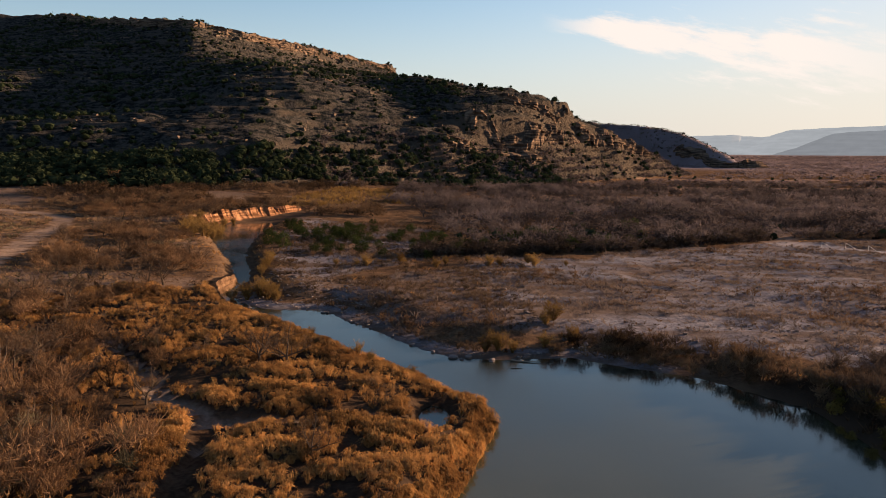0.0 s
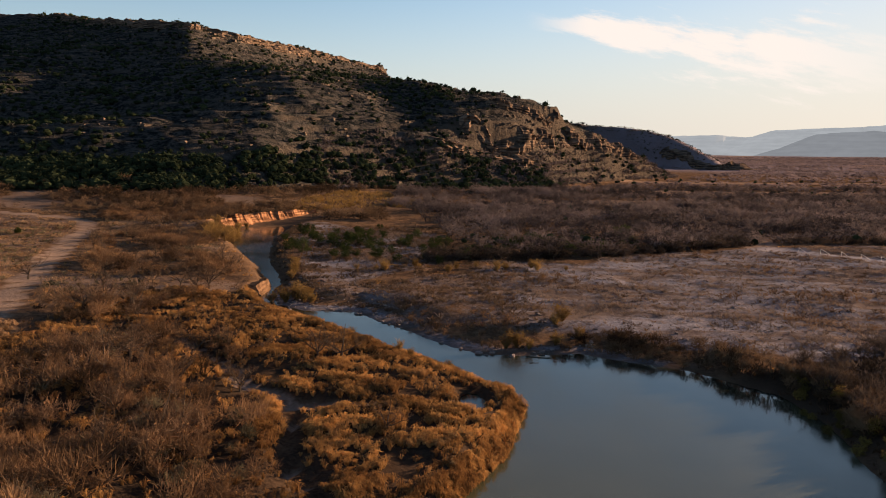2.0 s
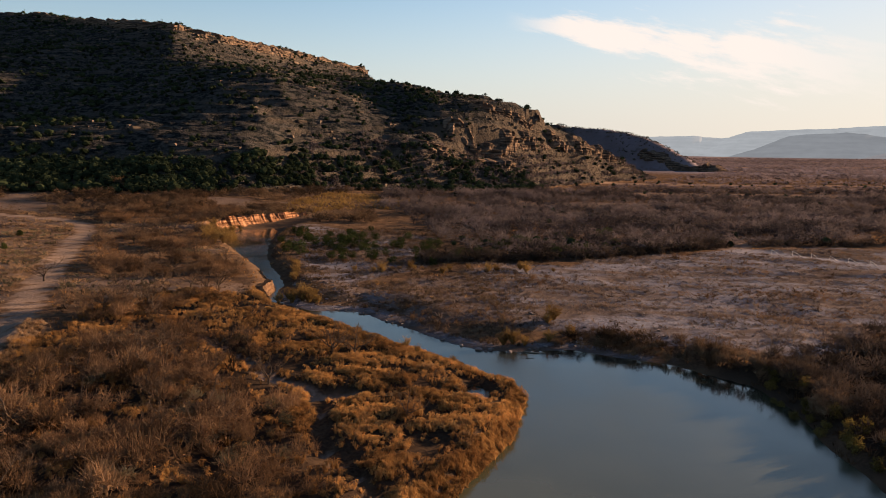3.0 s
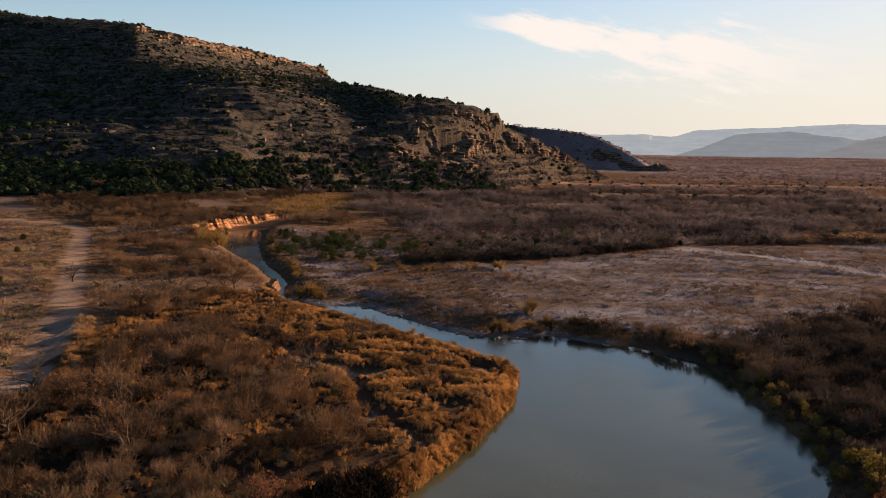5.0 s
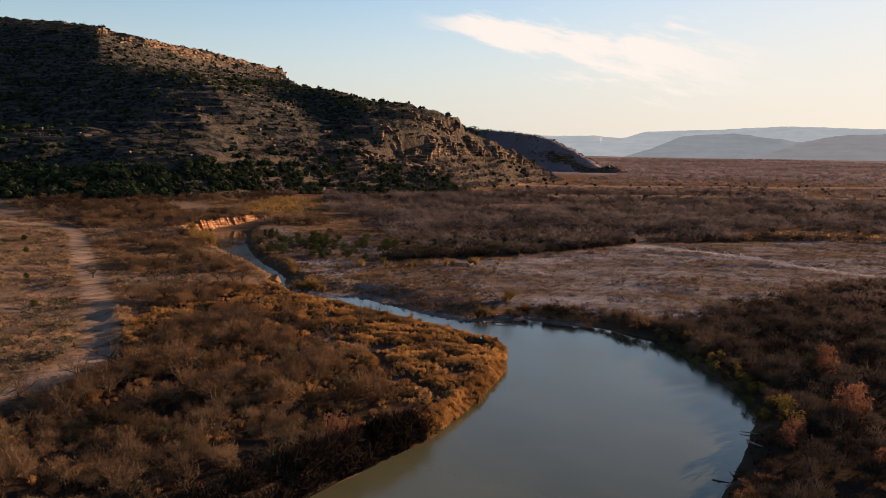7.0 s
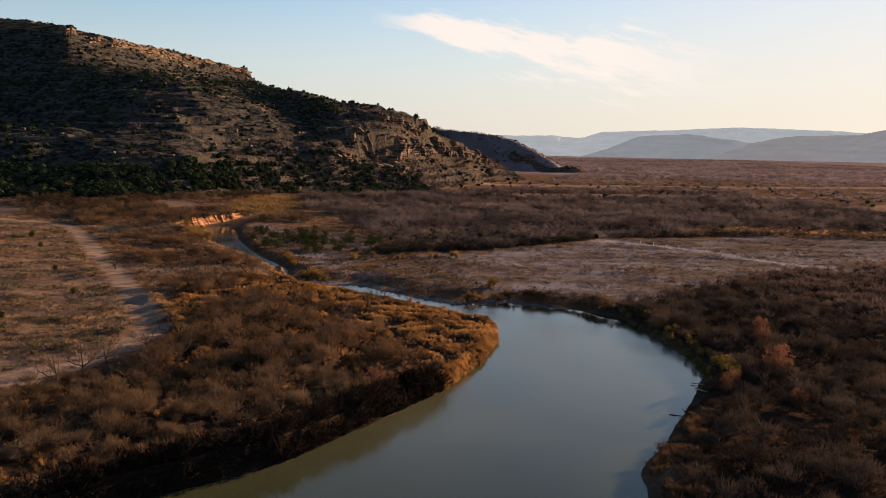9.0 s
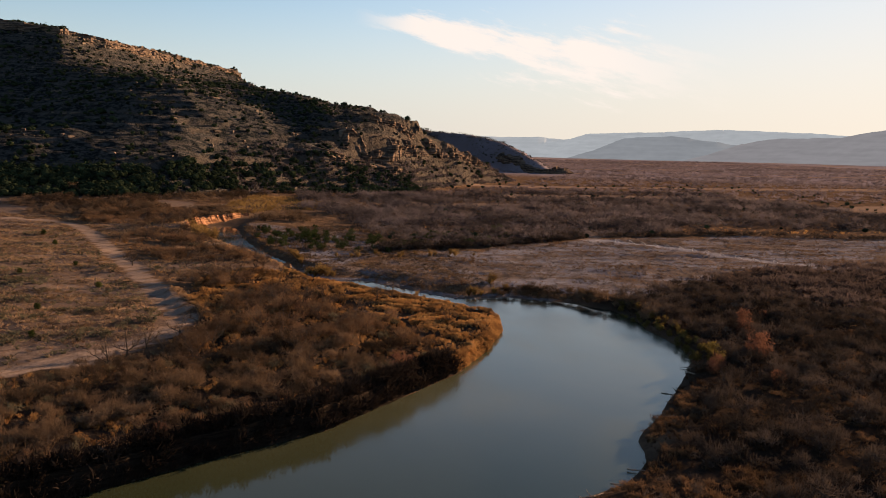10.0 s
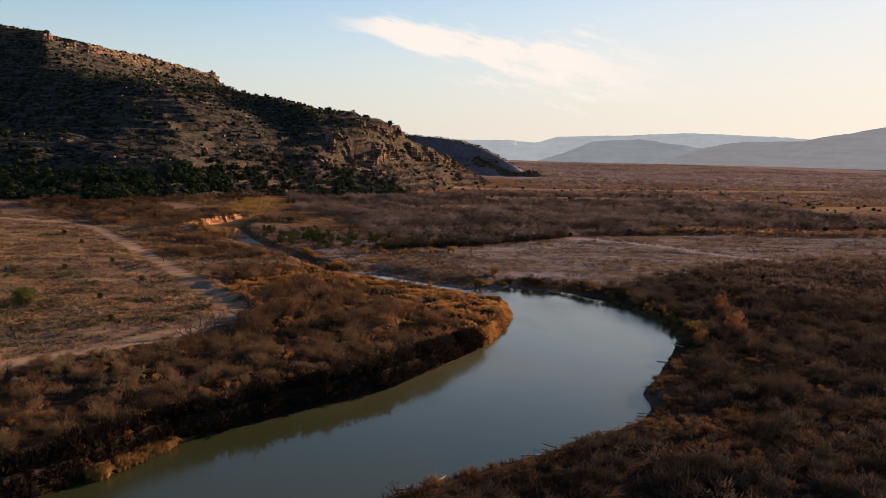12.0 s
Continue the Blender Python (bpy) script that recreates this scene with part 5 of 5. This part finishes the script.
    gold += [(-67.5, -20.5, 0.9), (-69, -22, 1.1), (-70.5, -23.4, 0.8), (-66.2, -18.6, 0.7)]
    gold += [(-59.5 + 3.1 * math.sin(i * 2.4) - 0.28 * i, 184 + 1.9 * i, 1.9) for i in range(18)]
    gold += [(-20 + 3.6 * i + 1.4 * math.sin(i * 2.7), 143 + 0.5 * i + 2.5 * math.cos(i * 1.9), 1.0 + 0.25 * math.sin(i * 4.1)) for i in range(13)]
    gold += [(-33.5 + 0.25 * i, 150 - 1.8 * i + math.sin(i * 2.0), 1.0) for i in range(10)]
    put([feathery_plant("willow_bush", 260 + s, WILLOW) for s in range(5)], gold, "dry yellow willow bush at the water's edge", "bush", "yellow bushes by the water", 65, 1.3, 2.1)
    edge = [(34.0 + 1.5 * math.sin(i * 1.7) + (2.0 if i < 6 else 0) - max(0, i - 22) * 0.45, 69 - 1.35 * i) for i in range(34)]
    edge += [(27.8, 19.6, 1.5), (29.2, 21.2, 1.6), (28.6, 18.4, 1.3), (30.4, 23.0, 1.4), (31.6, 25.4, 1.3)]
    put([leafy_plant("willow_shrub", 270 + s, OLIVE, 0.04, 0.5, 18, 34, 0.11, 0.05) for s in range(4)], edge, "olive-yellow willow shrub along the shaded bank", "bush", "willow shrubs on the bend", 66, 0.9, 1.8)
    red = [(47.5, 39, 1.5), (45.5, 36.5, 1.2), (36.5, 20, 1.4), (39, 21.5, 1.2), (-36.5, 3.2, 0.7), (-54.6, -7.6, 0.7), (-55.8, -8.6, 0.5), (-25, 17, 0.9), (-22.5, 19, 0.8), (60, 50, 0.8), (30, 6, 0.8), (23.5, 13.0, 0.8), (25, 14.2, 0.9), (26.6, 15.2, 0.7)]
    put([leafy_plant("russet_shrub", 280 + s, RUSSET, 0.04, 0.5, 24, 56, 0.065, 0.06) for s in range(3)], red, "russet bush with dry leaves among bare brush", "bush", "russet bushes", 67, 2.2, 3.3)


plant_singles()


# ---------- rock, bank and driftwood ----------
def block(rng, long, deep, high):
    """A weathered block: a box with shifted corners."""
    box = np.array([(x, y, z) for z in (0, 1) for y in (-0.5, 0.5) for x in (-0.5, 0.5)], float)
    box += rng.uniform(-0.2, 0.2, box.shape)
    box[4:, :2] *= rng.uniform(0.75, 0.98)
    return box * (long, deep, high)


BOX = np.array([(0, 2, 3, 1), (4, 5, 7, 6), (0, 1, 5, 4), (2, 6, 7, 3), (0, 4, 6, 2), (1, 3, 7, 5)])


def build_ledges():
    """Limestone ledges and buttresses where the mesa and its spurs break off steeply."""
    rng = np.random.RandomState(77)
    x, y = rng.uniform(-460, 340, 70000), rng.uniform(310, 1060, 70000)
    keep = seen_from_path(x, y)
    x, y = x[keep], y[keep]
    z, _, _, kinds = survey(x, y)
    zx, zy = heights(x + 2.5, y) - z, heights(x, y + 2.5) - z
    steep = np.hypot(zx, zy) / 2.5
    rim = to_line(x, y, RIM)[0]
    rimrock = rim < 14
    level = (z + 5.0 * (rough(x, y, 60.0, 78, 2) - 0.5)) % 8.5
    bed = (level < 1.1) * step(0.40, 0.52, rough(x, y, 34.0, 79, 3))
    keep = (kinds["hill"] > 0.8) & (rng.rand(len(x)) < np.where(rimrock, 0.10, 0.010 + 0.34 * bed + np.clip((steep - 0.6) * 0.3, 0, 0.06)))
    verts, faces = [], []
    for i in np.nonzero(keep)[0][:9000]:
        flat = rimrock[i] or bed[i] > 0.4
        s = rng.uniform(1.2, 2.6) if rimrock[i] else rng.uniform(0.5, 1.5)
        tall = rng.uniform(0.8, 2.4) if rimrock[i] else rng.uniform(0.6, 1.6)
        b = block(rng, s * (rng.uniform(1.6, 4.2) if flat else rng.uniform(1.2, 3.0)), s * 1.5, tall)
        a = math.atan2(zy[i], zx[i]) + 1.5708 + rng.normal() * (0.25 if flat else 0.6)
        c, w = math.cos(a), math.sin(a)
        b = np.stack([b[:, 0] * c - b[:, 1] * w + x[i], b[:, 0] * w + b[:, 1] * c + y[i], b[:, 2] + z[i] - (0.6 if rimrock[i] else 0.4) * tall], -1)
        faces.append(BOX + 8 * len(verts))
        verts.append(b)
    me = bake("limestone_ledge", np.concatenate(verts), np.concatenate(faces), LIMESTONE)
    tagged(new("limestone_ledge", me), "broken tan limestone ledges on the mesa slopes", "rock", kind="stuff")


def cliff(name, label, line, high, depth, seed, tiers=3, cap=None, pitch=9.0):
    """A broken limestone cliff in stepped beds, standing out of a slope along a line of the plan."""
    line = np.array(line, float)
    run = np.r_[0, np.cumsum(np.hypot(*np.diff(line, axis=0).T))]
    s = np.arange(0, run[-1], 1.0)
    px, py = np.interp(s, run, line[:, 0]), np.interp(s, run, line[:, 1])
    wide = np.ones(21) / 21
    tx, ty = np.convolve(np.gradient(px), wide, "same"), np.convolve(np.gradient(py), wide, "same")
    n = np.hypot(tx, ty) + 1e-9
    nx, ny = ty / n, -tx / n
    ends = step(0, 14, s) * step(run[-1], run[-1] - 14, s)
    tall = high * (0.45 + 1.0 * rough(s, s * 0, 26.0, seed, 3)) * ends
    foot = heights(px, py)
    tall = np.minimum(tall, np.maximum(to_line(px, py, cap)[1] - foot + 1.5, 1.0)) if cap else tall
    rows, bed = [], rough(s, s * 0 + 5, 40.0, seed + 2, 2) * 0.25
    tall = tall * (0.75 + 0.5 * rough(s, s * 0, pitch, seed + 6, 2))
    back = np.zeros(len(s))
    for k in range(tiers):
        a, b = k / tiers, (k + 1) / tiers
        # each bed breaks into buttresses of its own, with gaps where it has fallen away
        wave = s / (pitch * (1.0 - 0.16 * k)) + 1.4 * rough(s, s * 0 + 7.0 * k, 2.0 * pitch, seed + 4 + k, 3)
        stand = rough(np.floor(wave), s * 0 + 3.0 + k, 1.0, seed + 16, 1)
        column = np.abs(np.sin(math.pi * wave)) ** 0.3 * (0.25 + 1.0 * stand)
        fallen = step(0.56, 0.70, rough(s, s * 0 + 11.0 * k, 2.4 * pitch, seed + 31, 2))
        for v in (a, a + 0.10 / tiers, a + 0.34 / tiers, a + 0.62 / tiers, b - 0.08 / tiers, b - 0.02 / tiers):
            u = (v - a) * tiers
            crack = rough(s, np.full(len(s), v * 5.0), 2.4, seed + 8, 3) - 0.5
            bedding = rough(s * 0.1, np.full(len(s), v * 9.0), 1.0, seed + 12, 1) - 0.5
            out = depth * (column - 0.4) * (1 - 0.7 * fallen) + 2.4 * crack + 1.4 * bedding + 1.0 - back - fallen * u * 2.6
            lift = (rough(s, np.full(len(s), 4.0 * k), 5.0, seed + 14, 3) - 0.5) * 0.16 * (v > 0)
            rows.append(np.column_stack([px + nx * out, py + ny * out, foot - 3.0 + (tall + 3.0) * (v + (bed + lift) * (v > 0) * (1 - v))]))
        back = back + (1.0 + 1.5 * rough(s, s * 0 + k, 12.0, seed + 9, 2)) + fallen * 2.6
    rows.append(np.column_stack([px - nx * (depth + 10), py - ny * (depth + 10), np.minimum(heights(px - nx * (depth + 10), py - ny * (depth + 10)) - 1.5, foot + tall + 4)]))
    grid = np.array(rows)
    m, c = grid.shape[:2]
    idx = np.arange(m * c).reshape(m, c)
    quads = np.stack([idx[:-1, :-1], idx[:-1, 1:], idx[1:, 1:], idx[1:, :-1]], -1).reshape(-1, 4)
    tagged(new(name, bake(name, grid, quads, CLIFF_ROCK)), label, "cliff", kind="structure")


def build_cliffs():
    cliff("spur_cliff", "tan broken limestone cliff along the end of the spur", [(12, 449), (24, 460), (38, 468), (54, 478), (66, 494), (82, 518), (104, 545), (124, 560), (144, 584), (164, 608), (184, 624)], 14, 4.0, 401, 3, CLIFF_CAP, 8.0)
    cliff("lower_spur_cliff", "broken limestone buttresses at the foot of the spur", [(-8, 424), (4, 429), (18, 440), (34, 452), (52, 462), (70, 480)], 4, 2.5, 406, 2, None, 9.0)
    cliff("upper_spur_cliff", "broken upper limestone ledge below the spur crest", [(30, 492), (48, 500), (62, 508), (76, 520), (86, 532)], 5, 2.0, 411, 2)
    cliff("far_spur_cliff", "tan limestone cliff along the second spur", [(272, 915), (290, 884), (328, 852), (352, 848), (374, 868)], 8, 4, 421)
    cliff("rim_cliff", "banded pale limestone cliff under the mesa rim", [(-430, 882), (-312, 764), (-238, 694), (-212, 674), (-185, 698), (-154, 778), (-128, 846), (-104, 928), (-80, 1004), (-56, 1046)], 7, 2.0, 431, 3, None, 11.0)


def bank_face(name, label, line, mat, high, lean, seed, taper):
    """A steep eroded earth face along a shore: fluted, with a ragged top and slumped foot."""
    line = np.array(line, float)
    run = np.r_[0, np.cumsum(np.hypot(*np.diff(line, axis=0).T))]
    s = np.arange(0, run[-1], 0.3)
    px, py = np.interp(s, run, line[:, 0]), np.interp(s, run, line[:, 1])
    px, py = px + (rough(s, s * 0, 5.0, seed + 7, 3) - 0.5) * lean, py + (rough(s, s * 0 + 40, 5.0, seed + 8, 3) - 0.5) * lean
    tx, ty = np.gradient(np.interp(s, run, line[:, 0])), np.gradient(np.interp(s, run, line[:, 1]))
    n = np.hypot(tx, ty)
    nx, ny = -ty / n, tx / n
    top = np.maximum(heights(px + nx * 2.4, py + ny * 2.4), high * 0.7) + 0.1
    ends = step(0, taper, s) * step(run[-1], run[-1] - taper, s)
    rows = []
    for k, v in enumerate((0, 0.06, 0.15, 0.3, 0.45, 0.6, 0.75, 0.9, 1.0, 1.0)):
        flute = (np.abs(rough(s, np.full(len(s), 3.0 + 0.3 * v), 2.4, seed, 3) - 0.5) * 7 - 0.8) * (0.4 + v) + (rough(s, np.full(len(s), 9.0), 6.0, seed + 1, 2) - 0.5) * 1.6
        slump = rough(s, s * 0, 4.0, seed + 4, 3)
        off = lean * (-0.9 + 1.1 * v - (0.3 + 1.0 * slump) * (1 - v) ** 3) + flute * 0.12 * high * (1 if k < 9 else 0) + (2.0 if k == 9 else 0)
        ragged = (rough(s, s * 0, 2.0, seed + 3, 3) - 0.5) * 0.55 * high * (v > 0.7)
        z = -0.3 + (top + 0.3 + ragged) * v * (0.15 + 0.85 * ends) - (0.35 if k == 9 else 0)
        rows.append(np.column_stack([px + nx * off, py + ny * off, z]))
    grid = np.array(rows)
    m, c = grid.shape[:2]
    idx = np.arange(m * c).reshape(m, c)
    quads = np.stack([idx[:-1, :-1], idx[:-1, 1:], idx[1:, 1:], idx[1:, :-1]], -1).reshape(-1, 4)
    tagged(new(name, bake(name, grid, quads, mat)), label, "river bank", kind="structure")


def build_banks():
    bank_face("cut_bank", "raw orange clay cut bank with vertical flutes", CUT_BANK, CLAY, 4.4, 2.0, 91, 9.0)
    bank_face("terrace_bank", "bare brown earth bank at the end of the river terrace", LEFT_SHORE[18:22], BROWN, 1.7, 0.6, 111, 7.0)
    bank_face("low_bank", "undercut earth bank along the river, darkened for shade", LEFT_SHORE[2:9], SHADED_EARTH, 1.3, 0.3, 101, 6.0)


def boulder(seed):
    rng = np.random.RandomState(seed)
    bm = bmesh.new()
    bmesh.ops.create_icosphere(bm, subdivisions=2, radius=0.5)
    for v in bm.verts:
        lump = 1 + 0.35 * noise.noise(v.co * 2.3 + Vector((seed, 0, 0)))
        v.co = Vector((v.co.x * lump * 1.2, v.co.y * lump * 0.9, max(-0.2, v.co.z * lump * 0.7)))
    me = bpy.data.meshes.new("boulder")
    bm.to_mesh(me)
    bm.free()
    me.materials.append(PEBBLE)
    return new("boulder", me)


def build_stones():
    rng = np.random.RandomState(81)
    spots = [(-1, 84.8), (1.2, 82.6), (3, 82.8), (5.5, 81.6), (8.5, 83), (-3.5, 88), (2.2, 81.9), (9.5, 83.4), (-6, 92), (11, 84.3)]
    spots += [(rng.uniform(-29, -14), rng.uniform(104, 126)) for _ in range(18)]
    spots += [(rng.uniform(14, 24), rng.uniform(83, 92)) for _ in range(8)]
    spots = [p for p in spots if float(heights(np.array([p[0]]), np.array([p[1]]))[0]) > -0.35]
    put([boulder(300 + s) for s in range(5)], spots, "pale rounded river stone at the gravel edge", "stone", "stones at the riffle", 82, 0.4, 0.95, -0.05)

    def bar(x, y, z, d, west, k):
        near = ~west * (x > -32) * (x < -8) * (y > 96) * (y < 132) * step(14, 2, d)
        return np.maximum(near * 0.5, k["gravel"] * 0.10)
    x, y, z = sow(83, (-34, 130, 78, 205), 26000, bar, -0.3)
    s = rng.uniform(0.10, 0.28, len(x)) * (1 + 0.8 * (rng.rand(len(x)) > 0.95))
    verts, faces = [], []
    for i in range(len(x)):
        b = block(rng, s[i] * 1.5, s[i], s[i] * 0.7)
        a = rng.uniform(0, 3.14)
        c, w = math.cos(a), math.sin(a)
        faces.append(BOX + 8 * i)
        verts.append(np.stack([b[:, 0] * c - b[:, 1] * w + x[i], b[:, 0] * w + b[:, 1] * c + y[i], b[:, 2] + z[i] - 0.1 * s[i]], -1))
    tagged(new("gravel", bake("gravel", np.concatenate(verts), np.concatenate(faces), PEBBLE)), "pale gravel strewn over the river bar", "gravel", kind="stuff")


def drift_log(seed, mat):
    rng = np.random.RandomState(seed)
    root = new("driftwood_log")
    main = [((-1.6 + 0.8 * i, 0.12 * math.sin(i * 1.3 + seed), 0.10 + 0.06 * rng.rand()), 0.13 - 0.02 * i) for i in range(5)]
    part("trunk", limb_mesh("trunk", [main], mat, 6), root)
    for k in range(3):
        p = main[1 + k][0]
        part("branch", limb_mesh("branch", [bent(rng, p, rng.uniform(-1.2, 1.2) + 3.14 * (k % 2), rng.uniform(0.3, 0.8), 0.9, 0.045, 3)], mat), root)
    return root


def build_driftwood():
    shore = [(7, -3.5), (4, -6.5), (-8.5, -20.5), (-13, -22.6), (-18, -24.6), (-22.5, -26.8), (-26, -28.6), (-31, -30.2), (-35, -31.6), (-42, -34.6), (-38.5, -33), (13, 6.5), (24, 20.5), (22, 15.5), (-5, -17), (9, 81.5)]
    put([drift_log(320 + s, DRIFT) for s in range(4)], shore, "weathered grey driftwood log stranded at the water's edge", "driftwood", "driftwood on the shore", 84, 0.6, 1.1, -0.12)
    # the two smallest logs stand in for dark stones in the water
    for i, (x, y, s, turn) in enumerate([(13.4, 8.2, 0.55, -35), (19.8, 14.1, 0.3, 20), (27.2, 27.6, 0.28, 60), (7.9, 78.7, 0.4, 10)]):
        snag = drift_log(330 + i, BARK)
        snag.matrix_basis = pose(x, y, -0.03, 0, 0, turn) @ Matrix.Diagonal((s, s, s, 1.0))
        tagged(snag, "dark snag shape showing above the still water", "driftwood", "snags in the river")


build_ledges()
build_cliffs()
build_banks()
build_stones()
build_driftwood()


def fence_brace():
    """A short whitewashed rail leaning from an upright post to the ground."""
    root = new("fence_brace")
    part("post", limb_mesh("post", [[((0, 0, -0.2), 0.07), ((0.02, 0, 0.6), 0.065), ((0, 0, 1.25), 0.06)]], PALE_WOOD, 6), root)
    part("brace", limb_mesh("brace", [[((0.05, 0, 1.18), 0.06), ((1.2, 0.03, 0.7), 0.06), ((2.5, 0, 0.02), 0.055)]], PALE_WOOD, 6), root)
    return root


def build_fence():
    spots = [(97, 193), (101.5, 190), (105, 186), (107.5, 181), (109.5, 175.5), (112, 170), (114.5, 165), (116.5, 159.5), (118.5, 153.5), (120, 146.5), (122.5, 140), (126, 134)]
    master = fence_brace()
    z = heights(np.array([p[0] for p in spots], float), np.array([p[1] for p in spots], float))
    for i, (x, y) in enumerate(spots):
        m = pose(x, y, float(z[i]) - 0.05, 0, 0, -62 + 10 * math.sin(i * 2.1))
        if i:
            ob = copy_thing(master, m)
        else:
            ob, ob.matrix_basis = master, m
        tagged(ob, "pale wooden fence post with a leaning brace on the gravel", "fence post", "fence posts along the dry wash")


build_fence()
